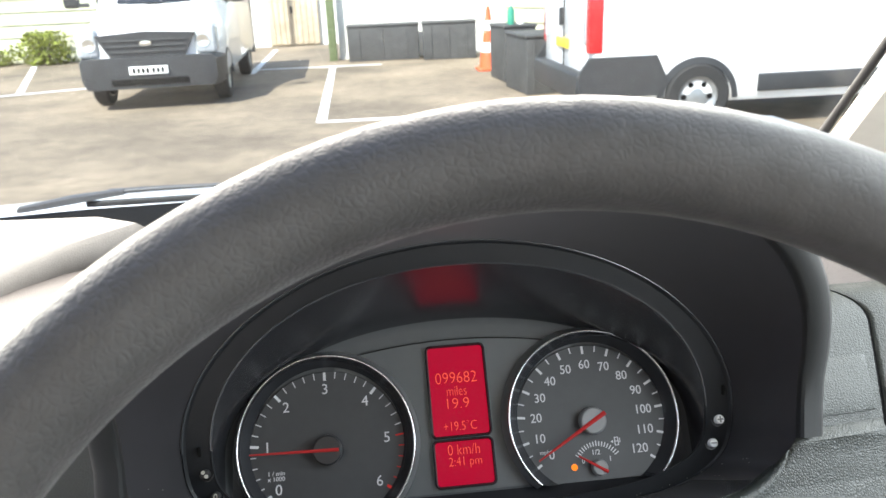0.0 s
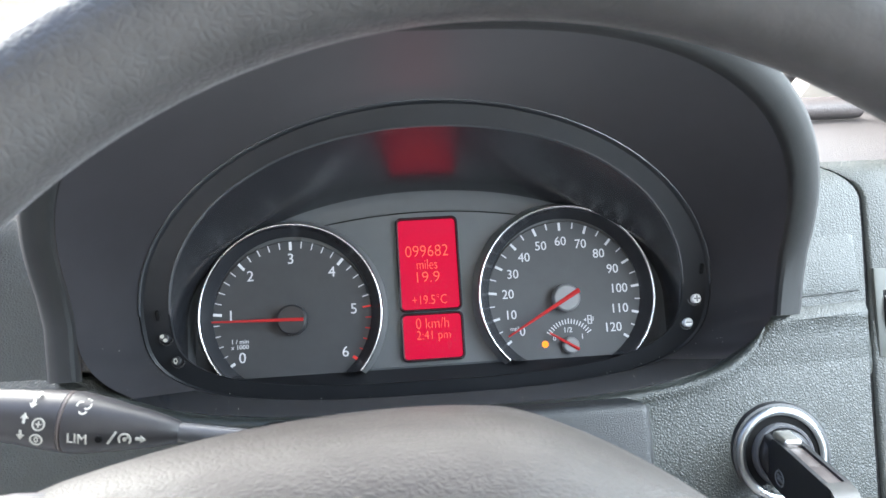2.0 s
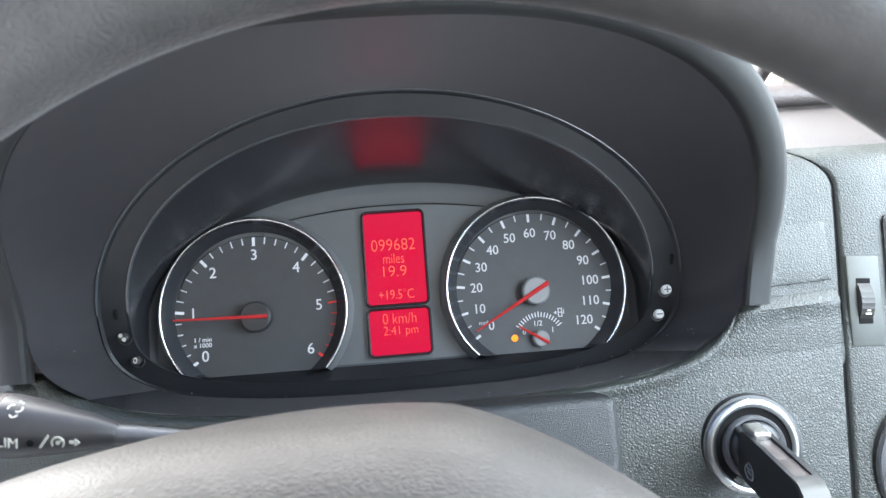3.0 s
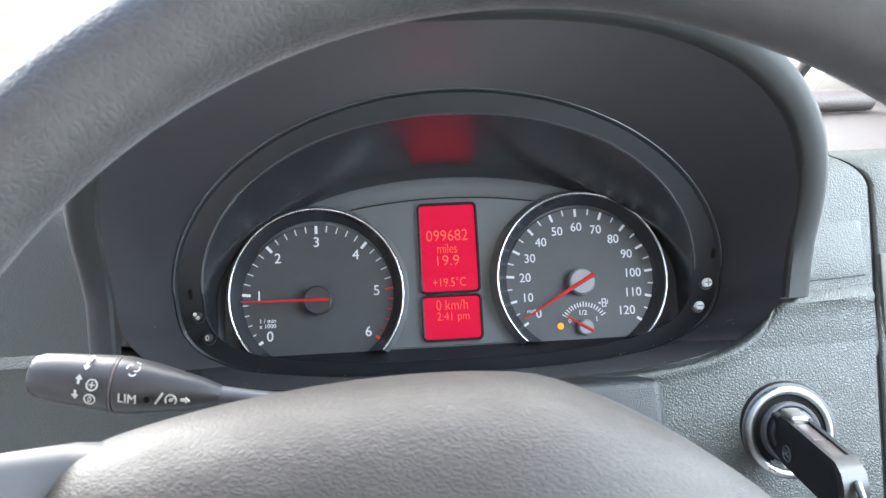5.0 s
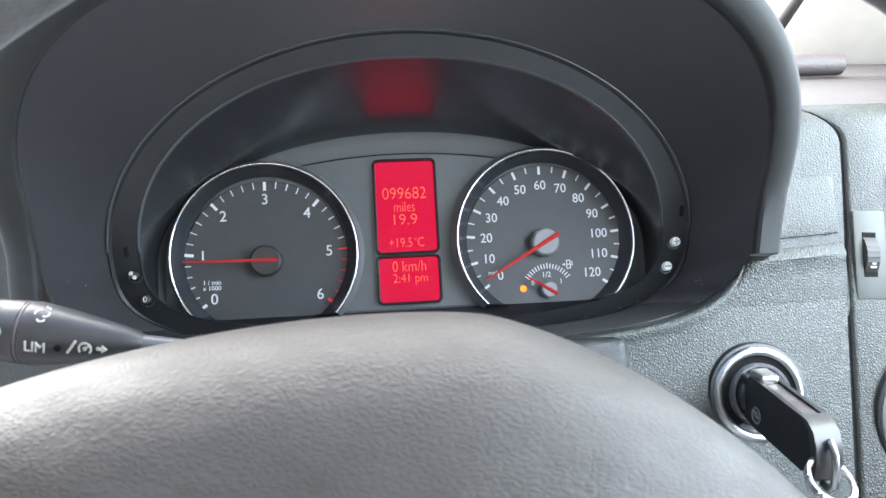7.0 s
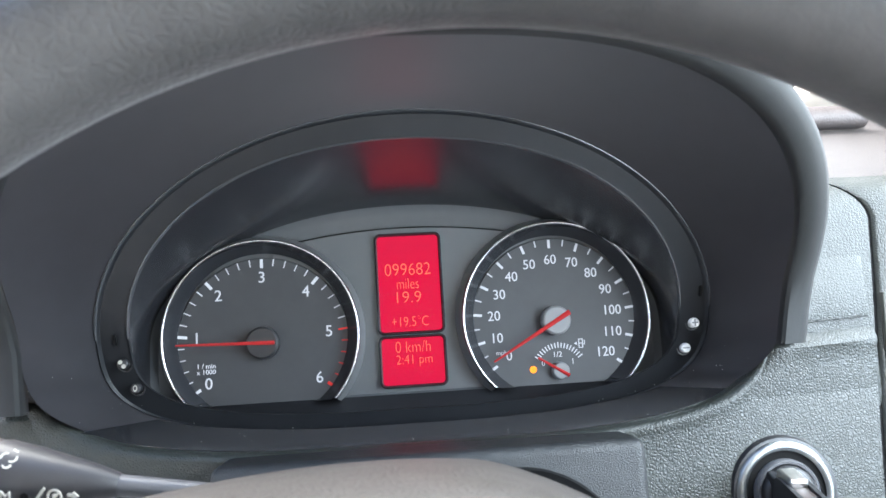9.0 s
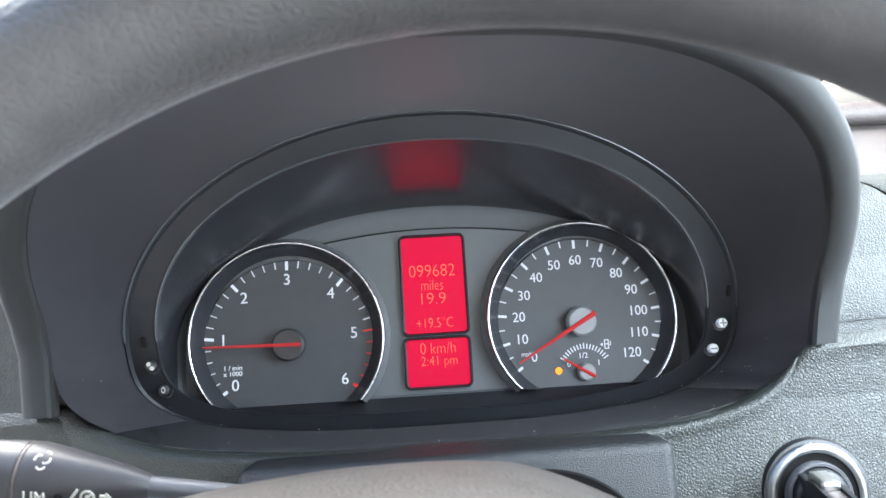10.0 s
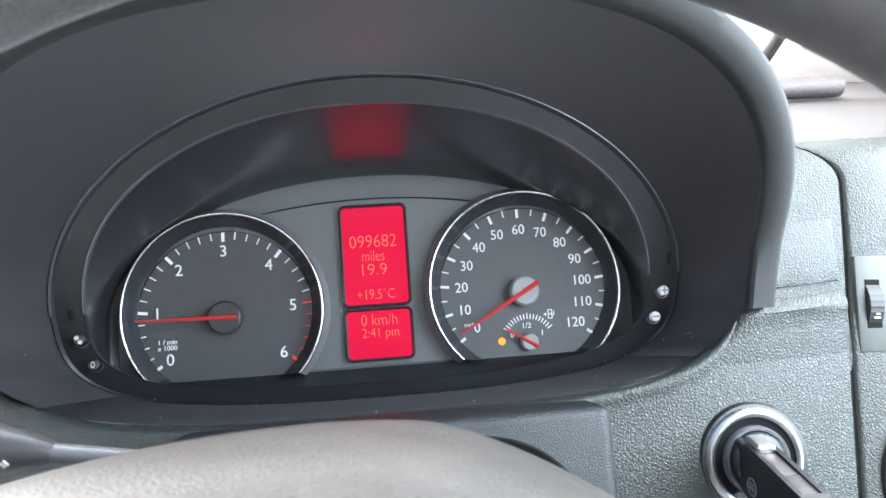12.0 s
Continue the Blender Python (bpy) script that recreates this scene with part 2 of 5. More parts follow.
def loft(loops, closed=True, cap_first=False, cap_last=False):
    n = len(loops[0])
    verts = [p for lp in loops for p in lp]
    faces = []
    for i in range(len(loops) - 1):
        for j in range(n if closed else n - 1):
            a, b = i * n + j, i * n + (j + 1) % n
            faces.append((a, b, b + n, a + n))
    if cap_first:
        faces.append(tuple(range(n)))
    if cap_last:
        faces.append(tuple(range(len(verts) - n, len(verts))))
    return verts, faces


def box(x0, x1, y0, y1, z0, z1, r=0.0, seg=3):
    """A box whose edges are rounded by r."""
    bm = bmesh.new()
    bmesh.ops.create_cube(bm, size=1)
    for v in bm.verts:
        v.co = Vector((x0 if v.co.x < 0 else x1, y0 if v.co.y < 0 else y1, z0 if v.co.z < 0 else z1))
    if r:
        bmesh.ops.bevel(bm, geom=bm.edges[:], offset=r, segments=seg, affect="EDGES", profile=0.5)
    bm.verts.index_update()
    out = [v.co.copy() for v in bm.verts], [tuple(v.index for v in f.verts) for f in bm.faces]
    bm.free()
    return out


def lathe(profile, n=48, a0=0.0, a1=360.0, axis="y"):
    """Turns (radius, along) pairs round the axis; a0 to a1 in degrees from +x towards +z."""
    full = abs(a1 - a0) > 359.9
    loops = []
    for k in range(n if full else n + 1):
        a = radians(a0 + (a1 - a0) * k / n)
        if axis == "y":
            loops.append([Vector((r * math.cos(a), y, r * math.sin(a))) for r, y in profile])
        elif axis == "x":
            loops.append([Vector((y, r * math.cos(a), r * math.sin(a))) for r, y in profile])
        else:
            loops.append([Vector((r * math.cos(a), r * math.sin(a), y)) for r, y in profile])
    if full:
        loops.append(loops[0])
    return loft(loops, closed=False)


def tube(path, radius, n=12, squash=None):
    """A round bar along a path; radius is a number or one for each point. squash: factors across and along the second side."""
    pts = [Vector(p) for p in path]
    rad = radius if isinstance(radius, (list, tuple)) else [radius] * len(pts)
    loops, up = [], Vector((0, 0, 1))
    for i, p in enumerate(pts):
        d = (pts[min(i + 1, len(pts) - 1)] - pts[max(i - 1, 0)]).normalized()
        s = d.cross(up if abs(d.z) < 0.9 else Vector((0, 1, 0))).normalized()
        u = s.cross(d)
        fa, fb = squash or (1, 1)
        loops.append([p + s * (rad[i] * fa * math.cos(2 * math.pi * k / n)) + u * (rad[i] * fb * math.sin(2 * math.pi * k / n)) for k in range(n)])
    return loft(loops, True, True, True)


def prism(outline, y0, y1):
    """A plate with the outline (x, z), from y0 to y1."""
    a = [Vector((x, y0, z)) for x, z in outline]
    b = [Vector((x, y1, z)) for x, z in outline]
    return loft([a, b], True, True, True)


def text_shape(words, size, m, thick=0.0002, wide=1.0, thin=0.0):
    """Letters in the built-in font, centred on the pose m's origin, reading along its x with z up."""
    cu = bpy.data.curves.new("letters", "FONT")
    cu.body, cu.size, cu.align_x, cu.align_y, cu.extrude, cu.resolution_u = words, size, "CENTER", "CENTER", thick, 3
    cu.offset = -thin
    ob = new("letters", cu)
    bpy.context.view_layer.update()
    me = ob.evaluated_get(bpy.context.evaluated_depsgraph_get()).to_mesh()
    turn = m @ pose(0, 0, 0, 90, 0, 0) @ Matrix.Diagonal((wide, 1, 1, 1))
    out = [turn @ v.co for v in me.vertices], [tuple(p.vertices) for p in me.polygons]
    bpy.data.objects.remove(ob)
    bpy.data.curves.remove(cu)
    return out


def arch(cx, z0, a, top, bottom, nt=2.0, nb=2.0, n=120):
    """A closed outline: a rounded arch over z0 down to a flatter rounded foot; from the foot's middle, turning by the right."""
    pts = []
    for k in range(n):
        t = 2 * math.pi * k / n - math.pi / 2
        c, s = math.cos(t), math.sin(t)
        e, b = (nt, top - z0) if s >= 0 else (nb, z0 - bottom)
        pts.append((cx + a * math.copysign(abs(c) ** (2 / e), c), z0 + b * math.copysign(abs(s) ** (2 / e), s)))
    return pts


def on(outline, y, slope=0.0, keep=None):
    """Lays an outline (x, z) on the plane y + slope * z."""
    return [Vector((x, y + slope * (z if keep is None else max(z, keep)), z)) for x, z in outline]


# ---- instrument cluster ----
cluster = thing("instrument_cluster", "black van instrument cluster with two chrome-ringed dials and a red screen", "instrument cluster")
# back plate, sloping band and raised middle plate
foot = -0.0325
L0 = [(x, max(z, foot)) for x, z in arch(0, 0.0, 0.1425, 0.0735, -0.05, 2.05, 6)]
L1 = [(x * 0.975, max(z * 0.93, foot)) for x, z in L0]
part("back_plate", join(loft([on(L0, -0.0042), on(L1, -0.0010)]), (on(L1, -0.0010), [tuple(range(len(L1)))])), "band", cluster, "dark grey sloping band round the dials")
crown = [(0.075 - 0.005 * k, 0.0605 - 1.46 * (0.075 - 0.005 * k) ** 2) for k in range(31)]
mid = [(-0.075, foot), (0.075, foot)] + crown
part("middle_plate", prism(mid, -0.0026, 0.002), "face", cluster, "satin grey plate between the dials")
part("plate_groove", tube([(x, -0.0026, z + 0.0003) for x, z in crown], 0.0004, 6), "seam", cluster, "thin dark joint over the plate")

DIALS = {"rev": (-0.0814, 0.0000), "speed": (0.0818, 0.0030)}
RING_TOP = {"rev": 0.0034, "speed": 0.0026}


def tick(cx, cz, ang, r0, r1, w, y):
    a = radians(ang)
    d, s = Vector((math.cos(a), 0, math.sin(a))), Vector((-math.sin(a), 0, math.cos(a)))
    c = Vector((cx, y, cz))
    out = [c + d * r0 - s * w / 2, c + d * r1 - s * w / 2, c + d * r1 + s * w / 2, c + d * r0 + s * w / 2]
    return loft([out, [p + Vector((0, 0.0004, 0)) for p in out]], True, True, True)


def needle(name, cx, cz, ang, r0, r1, w0, w1, y):
    a = radians(ang)
    d, s = Vector((math.cos(a), 0, math.sin(a))), Vector((-math.sin(a), 0, math.cos(a)))
    c = Vector((cx, y, cz))
    loops = []
    for r, w in ((r0, w0), (r1, w1)):
        p = c + d * r
        loops.append([p - s * w / 2, p + Vector((0, -0.0009, 0)), p + s * w / 2, p + Vector((0, 0.0006, 0))])
    return loft(loops, True, True, True)


def at(x, y, z):
    return pose(x, y, z)


def gauge(kind):
    cx, cz = DIALS[kind]
    rz = cz + RING_TOP[kind]
    low = -math.degrees(math.asin((rz - foot) / 0.0535))
    a0, a1 = low, 180 - low
    g = part("dial", moved(lathe([(0.0001, -0.0040), (0.0468, -0.0040), (0.0475, -0.0030)], 72), at(cx, 0, cz)), "dial", cluster, "matt black dial with white markings")
    # the dial stops at the sill under it
    me = g.data
    for v in me.vertices:
        if v.co.z < foot:
            v.co.z = foot
    part("dish", moved(lathe([(0.0462, -0.0042), (0.0500, -0.0085), (0.0515, -0.0118)], 96, a0 - 14, a1 + 14), at(cx, 0, rz)), "dish", g, "gloss black collar")
    for v in g.children[-1].data.vertices:
        if v.co.z < foot:
            v.co.z = foot
    part("chrome_ring", moved(lathe([(0.0516, -0.0116), (0.0520, -0.0126), (0.0525, -0.0129), (0.0530, -0.0126), (0.0532, -0.0114)], 128, a0, a1), at(cx, 0, rz)), "ring_chrome", g, "thin bright chrome ring", 80)
    part("outer_wall", moved(lathe([(0.0534, -0.0115), (0.0552, -0.0070), (0.0572, 0.0020)], 96, a0, a1), at(cx, 0, rz)), "ring_side", g, "grey outer wall of the ring")
    return g


rev, speed = gauge("rev"), gauge("speed")
Y = -0.0044
cx, cz = DIALS["rev"]
STEP = 41.46
for i in range(7):
    a = 90 - (i - 3) * STEP
    red = i >= 5
    part("tick", tick(cx, cz, a, 0.0416, 0.0466, 0.0009 if i == 5 else 0.0016, Y), "glowing_red_print" if red else "glowing_white_print", rev)
    ar = radians(a)
    part("numeral", text_shape(str(i), 0.0088, at(cx + 0.0363 * math.cos(ar), Y, cz + 0.0363 * math.sin(ar) - 0.0002)), "glowing_white_print", rev)
    for k in range(1, 5):
        if i < 6:
            part("tick", tick(cx, cz, a - k * STEP / 5, 0.0428, 0.0468, 0.0006, Y), "glowing_red_print" if red else "glowing_white_print", rev)
part("unit_lettering", join(text_shape("1 / min", 0.0037, at(cx - 0.0312, Y, -0.0110)), text_shape("x 1000", 0.0037, at(cx - 0.0312, Y, -0.0142))), "glowing_white_print", rev)
part("hub_cap", moved(lathe([(0.0001, -0.0105), (0.0078, -0.0105), (0.0088, -0.0095), (0.0090, -0.0040)], 40), at(cx, 0, cz)), "hub_black", rev, "black hub cap")
part("needle", needle("needle", cx, cz, 178.6, -0.0070, 0.0455, 0.0021, 0.0010, -0.0112), "needle", rev, "red needle")

cx, cz = DIALS["speed"]
STEP = 20.77
for i in range(13):
    a = 90 - (i - 6) * STEP
    ar = radians(a)
    part("tick", tick(cx, cz, a, 0.0416, 0.0464, 0.0014, Y), "glowing_white_print", speed)
    rr = 0.0347 if i < 10 else 0.0338
    part("numeral", text_shape(str(i * 10), 0.0078, at(cx + rr * math.cos(ar) + (0.0012 if i == 0 else 0), Y, cz + rr * math.sin(ar) + (0.0012 if i == 0 else 0)), wide=0.95), "glowing_white_print", speed)
    if i < 12:
        part("tick", tick(cx, cz, a - STEP / 2, 0.0430, 0.0468, 0.0007, Y), "glowing_white_print", speed)
part("unit_lettering", text_shape("mph", 0.0036, at(cx - 0.0315, Y, cz - 0.0165)), "glowing_white_print", speed)
part("hub_cap", moved(lathe([(0.0001, -0.0108), (0.0071, -0.0108), (0.0081, -0.0098), (0.0083, -0.0040)], 40), at(cx, 0, cz)), "hub_grey", speed, "grey hub cap")
part("needle", needle("needle", cx, cz, 209.6, -0.0085, 0.0425, 0.0028, 0.0010, -0.0114), "needle", speed, "red needle")
# fuel gauge in the speed dial
fx, fz = 0.0827, -0.0252
for i in range(17):
    a = 148 - i * 116 / 16
    part("fuel_tick", tick(fx, fz, a, 0.0128, 0.0156 if i % 8 else 0.0160, 0.0006, Y), "glowing_white_print", speed)
part("fuel_lettering", join(text_shape("1/2", 0.0044, at(fx - 0.0008, Y, fz + 0.0090)), text_shape("0", 0.0040, at(fx - 0.0092, Y, fz + 0.0044)), text_shape("1", 0.0044, at(fx + 0.0078, Y, fz + 0.0046))), "glowing_white_print", speed)
pump = join(box(0, 0.0026, Y, Y + 0.0003, 0, 0.0005), box(0, 0.0005, Y, Y + 0.0003, 0, 0.0052), box(0.0021, 0.0026, Y, Y + 0.0003, 0, 0.0052),
            box(0, 0.0026, Y, Y + 0.0003, 0.0047, 0.0052), box(0.0003, 0.0023, Y, Y + 0.0003, 0.0024, 0.0029), box(0.0026, 0.0036, Y, Y + 0.0003, 0.0018, 0.0022),
            box(0.0033, 0.0037, Y, Y + 0.0003, 0.0018, 0.0044), ([Vector((-0.0026, Y, 0.0026)), Vector((-0.0009, Y, 0.0036)), Vector((-0.0009, Y, 0.0016))], [(0, 1, 2)]))
part("fuel_symbol", moved(pump, at(fx + 0.0118, 0, fz + 0.0120)), "glowing_white_print", speed)
part("fuel_hub", moved(lathe([(0.0001, -0.0085), (0.0040, -0.0085), (0.0049, -0.0075), (0.0050, -0.0040)], 32), at(fx, 0, fz)), "hub_grey", speed, "small grey hub cap")
part("fuel_needle", needle("fuel_needle", fx, fz, 148.0, -0.0050, 0.0150, 0.0019, 0.0012, -0.0090), "needle", speed, "short red needle")
part("fuel_lamp", moved(lathe([(0.0001, -0.0046), (0.0019, -0.0046), (0.0020, -0.0040)], 20), at(0.0676, 0, -0.0238)), "amber", speed, "lit amber warning lamp")


# the red screen in two windows
def window_frame(x0, x1, z0, z1, w, y0, y1):
    def rounded(g):
        out = []
        for cx, cz, a0 in ((x1 - 0.002, z1 - 0.002, 0), (x0 + 0.002, z1 - 0.002, 90), (x0 + 0.002, z0 + 0.002, 180), (x1 - 0.002, z0 + 0.002, 270)):
            out += [(cx + (0.002 + g) * math.cos(radians(a0 + 15 * k)), cz + (0.002 + g) * math.sin(radians(a0 + 15 * k))) for k in range(7)]
        return out

    o, m, i = rounded(w), rounded(w * 0.5), rounded(0)
    return loft([on(o, y1), on(o, y0 + 0.0008), on(m, y0), on(i, y0 + 0.0012), on(i, y1)])


def fitted_text(words, wide, high, x, z, y):
    """Letters brought to a width and a height."""
    verts, faces = text_shape(words, high, at(0, 0, 0), 0.0001, 1.0, high * 0.020)
    xs, zs_ = [v.x for v in verts], [v.z for v in verts]
    k, h = wide / (max(xs) - min(xs)), high / (max(zs_) - min(zs_))
    mx, mz = (max(xs) + min(xs)) / 2, (max(zs_) + min(zs_)) / 2
    return [Vector((x + (v.x - mx) * k, y + v.y, z + (v.z - mz) * h)) for v in verts], faces


screen = part("display", box(-0.0202, 0.0212, -0.0030, 0.0, -0.0304, 0.0590), "face", cluster, "satin grey screen surround")
for z0, z1 in ((0.0018, 0.0557), (-0.0276, -0.0020)):
    part("window_frame", window_frame(-0.0166, 0.0178, z0, z1, 0.0017, -0.0056, -0.0028), "dish", screen, "black bevelled window frame")
    part("lit_panel", box(-0.0168, 0.0180, -0.0034, -0.0030, z0 - 0.0002, z1 + 0.0002), "lcd", screen, "glowing red screen")
for words, wide, high, x, z in (("099682", 0.0258, 0.0068, 0.0000, 0.0367), ("miles", 0.0122, 0.0058, -0.0003, 0.0286), ("19.9", 0.0136, 0.0062, 0.0000, 0.0210), ("+19.5°C", 0.0205, 0.0056, 0.0000, 0.0074),
                                ("0 km/h", 0.0195, 0.0062, 0.0008, -0.0068), ("2:41 pm", 0.0200, 0.0066, 0.0012, -0.0146)):
    part("lettering", fitted_text(words, wide, high, x, z, -0.0036), "lcd_text", screen)

# the glossy cowl between the face and the bezel, and the bezel ring
B0, BS = -0.030, -0.5
IN = arch(0, 0.0, 0.1432, 0.0920, -0.0400, 2.1, 3)
OUT = arch(0, 0.0, 0.1600, 0.1040, -0.0495, 2.0, 3)
IN2 = [(x * 1.012, z * 1.012) for x, z in IN]
cowl_rows = [on(L0, -0.0041), [Vector((a[0] * 0.5 + b[0] * 0.5, -0.5 * 0.0041 + 0.5 * (B0 + BS * b[1]), a[1] * 0.5 + b[1] * 0.5 - (0.002 if b[1] > 0 else 0))) for a, b in zip(L0, IN)], on(IN, B0, BS)]
FLAT_TO = max(k for k in range(60) if L0[k][1] <= foot + 0.001)
part("cowl", loft([r[FLAT_TO:120 - FLAT_TO + 1] for r in cowl_rows], False), "bezel", cluster, "glossy black inner cowl")
part("cowl_floor", loft([r[120 - FLAT_TO:] + r[:FLAT_TO + 1] for r in cowl_rows], False), "floor_black", cluster, "matt black floor under the dials")
part("bezel_ring", loft([on(IN, B0, BS), on([(x * 1.004, z * 1.004) for x, z in IN], B0 - 0.0012, BS), on(IN2, B0 - 0.0008, BS),
                         on([(x * 0.985, z * 0.985) for x, z in OUT], B0 - 0.001, BS), on([(x * 0.995, z * 0.995) for x, z in OUT], B0 - 0.0024, BS), on(OUT, B0 - 0.0016, BS), on(OUT, B0 + 0.010, BS)]), "bezel_ring", cluster, "black bezel ring", 12)
# beads on the upper arch only; their lighter base paints the edge's highlight
part("edge_bead", loft([on([(x * k, z * k) for x, z in OUT if z > 0.004], B0 + d, BS) for k, d in ((0.992, -0.0022), (0.996, -0.0032), (1.0, -0.0030), (1.001, -0.0014))], False), "bead", cluster, "thin glossy edge of the bezel, lightened as a highlight")
part("edge_bead", loft([on([(x * k, z * k) for x, z in IN if z > 0.004], B0 + d, BS) for k, d in ((1.000, 0.0), (1.003, -0.0016), (1.007, -0.0018), (1.011, -0.0006))], False), "bead", cluster)
for sx, sz, w, h in ((-0.1500, 0.0060, 0.0018, 0.0058), (0.1540, 0.0140, 0.0018, 0.0060)):
    yy = B0 + BS * sz
    part("slot", moved(box(-w / 2, w / 2, -0.0022, 0.001, -h / 2, h / 2, 0.0004, 1), pose(sx, yy, sz, 26, 0, 0)), "seam", cluster, "small dark slot")


def peg(x, z, mat, mark, label):
    y = B0 + BS * z
    p = part("button", moved(lathe([(0.0001, -0.0045), (0.0021, -0.0045), (0.0026, -0.0039), (0.0027, 0.002)], 28), at(x, y, z)), mat, cluster, label)
    part("collar", moved(lathe([(0.0033, -0.0002), (0.0035, -0.0010), (0.0040, -0.0010), (0.0042, 0.001)], 28), at(x, y, z)), "switch", p)
    for s in mark:
        part("marking", moved(s, at(x, y - 0.0046, z)), "hub_grey" if mat == "button" else "mark", p)


bar = box(-0.0018, 0.0018, -0.0001, 0.0002, -0.0004, 0.0004)
upbar = box(-0.0004, 0.0004, -0.0001, 0.0002, -0.0018, 0.0018)
peg(0.1515, -0.0030, "button", [bar, upbar], "pale button with a plus mark")
peg(0.1480, -0.0163, "button", [bar], "pale button with a minus mark")
dot = lathe([(0.0001, -0.0001), (0.0011, -0.0001), (0.0011, 0.0003)], 14)
peg(-0.1478, -0.0068, "switch", [moved(dot, at(-0.0010, 0, 0.0010)), moved(dot, at(0.0008, 0, -0.0012))], "black button with two white dots")
peg(-0.1436, -0.0196, "switch", [moved(lathe([(0.0008, -0.0001), (0.0008, -0.0002), (0.0013, -0.0002), (0.0013, 0.0001)], 16), pose(0, 0, 0) @ Matrix.Diagonal((0.8, 1, 1.25, 1)))], "black button with a white nought")

# ---- dashboard ----
dash = thing("dashboard", "grey grained plastic van dashboard with hooded instruments", "dashboard", kind="structure")
T = arch(0, 0.015, 0.1850, 0.1105, -0.0545, 2.6, 3.2)


def mouth(x, z):
    """The tunnel's front edge: it draws in and comes forward above the ledge."""
    k = max(0.0, min(1.0, (z + (0.035 if x > 0 else 0.0425)) / 0.023))
    k = k * k * (3 - 2 * k)
    return Vector((x * (1 - 0.0460 * k), (1 - k) * -0.050 + k * (-0.0700 - 0.75 * max(z, 0.008)), z))


low_trim = [mouth(x, z) for x, z in T]
ring = on(OUT, B0 - 0.0016, BS)
half = [a.lerp(b, 0.5) + Vector((0, 0.004, 0)) for a, b in zip(ring, low_trim)]
part("instrument_tunnel", loft([ring, half, low_trim]), "hood", dash, "matt black tunnel round the instruments", 80)
# glossy sill at the tunnel's foot
SW = 34
foot_in = [ring[k % len(ring)] for k in range(-SW // 2, SW // 2 + 1)]
foot_out = [low_trim[k % len(ring)] for k in range(-SW // 2, SW // 2 + 1)]
rise = [0.0016 * min(1.0, (SW // 2 - abs(k)) / 8.0) - 0.0004 for k in range(-SW // 2, SW // 2 + 1)]


def inward(p, h):
    """Moves a point of the tunnel's wall towards the tunnel's axis by h."""
    d = Vector((-p.x * abs(p.x / 0.17) ** 5, 0, 0.03 - p.z))
    return p + d.normalized() * h + Vector((0, -0.0015, 0))


part("tunnel_sill", loft([[inward(p, h) for p, h in zip(foot_in, rise)], [inward(p, h) for p, h in zip(foot_out, rise)], [inward(p, -0.004) for p in foot_out]], False), "sill", dash, "glossy black sill under the dials")


def hood_arc(a, top, n=72, z0=0.015, e=2.6, end=-0.016):
    pts = [(a * 0.974, end), (a * 0.993, 0.0)]
    for k in range(n + 1):
        t = math.pi * k / n
        c, s = math.cos(t), math.sin(t)
        pts.append((a * math.copysign(abs(c) ** (2 / e), c), z0 + (top - z0) * abs(s) ** (2 / e)))
    return pts + [(-a * 0.993, 0.0), (-a * 0.982, end - 0.0105)]


def hood_loop(a, top, y, slope=-0.75):
    return [Vector((x, y + slope * max(z, 0.008), z)) for x, z in hood_arc(a, top)]


shell = [hood_loop(0.1800, 0.1130, -0.060), hood_loop(0.1770, 0.1107, -0.0700), hood_loop(0.1775, 0.1112, -0.0730), hood_loop(0.1790, 0.1124, -0.0742), hood_loop(0.1850, 0.1175, -0.0736), hood_loop(0.1900, 0.1216, -0.0712),
         hood_loop(0.1938, 0.1246, -0.0668), hood_loop(0.1958, 0.1264, -0.0600), hood_loop(0.1972, 0.1277, -0.0480), hood_loop(0.2012, 0.1350, 0.010, -0.6), hood_loop(0.2082, 0.1550, 0.090, -0.5), hood_loop(0.2132, 0.1680, 0.20, -0.5)]
ends = [[lp[i] for lp in shell[:9]] for i in (0, -1)]
caps = [(e, [tuple(range(len(e)))]) for e in ends]
part("instrument_hood", join(loft(shell, False), *caps), "hood_lip", dash, "dark grey hood with a thick rounded lip")


# front panel: grained sheet with the opening cut through it
def face_y(z):
    """Depth of the dashboard's front at the height z: nearly flat, rolling back at the top."""
    if z < 0.046:
        return -0.055 - 0.00012 * max(0, -z - 0.02) * 1000 * 0.6
    k = min((z - 0.046) / 0.022, 1.0)
    return -0.055 + 0.010 * (1 - math.sqrt(max(0.0, 1 - k * k)))


# edge of the opening, from high on the right, under the instruments, to high on the left
LOW = [p for p in arch(0, 0.015, 0.1800, 0.0690, -0.0530, 2.6, 3.6, 240) if p[1] < 0.0149]
LOW.sort(key=lambda p: -math.atan2(p[0], 0.06 - p[1]))
SIDE = [(0.198, z) for z in (0.0695, 0.0675, 0.0655, 0.0635, 0.0615, 0.0590, 0.0565, 0.0535, 0.0500, 0.0460, 0.040)] + [(0.195, 0.025), (0.186, 0.018)]
LOW = [(0.186 if x > 0 and z > -0.0132 else -0.184 if x < 0 and z > -0.0232 else x, z) for x, z in LOW]
C_UP = SIDE + LOW + [(-x, z) for x, z in reversed(SIDE)]


def seam_x(z):
    return 0.2395 + (0.115 if z < 0 else 0.06) * z - 41.0 * max(0.0, z - 0.045) ** 2


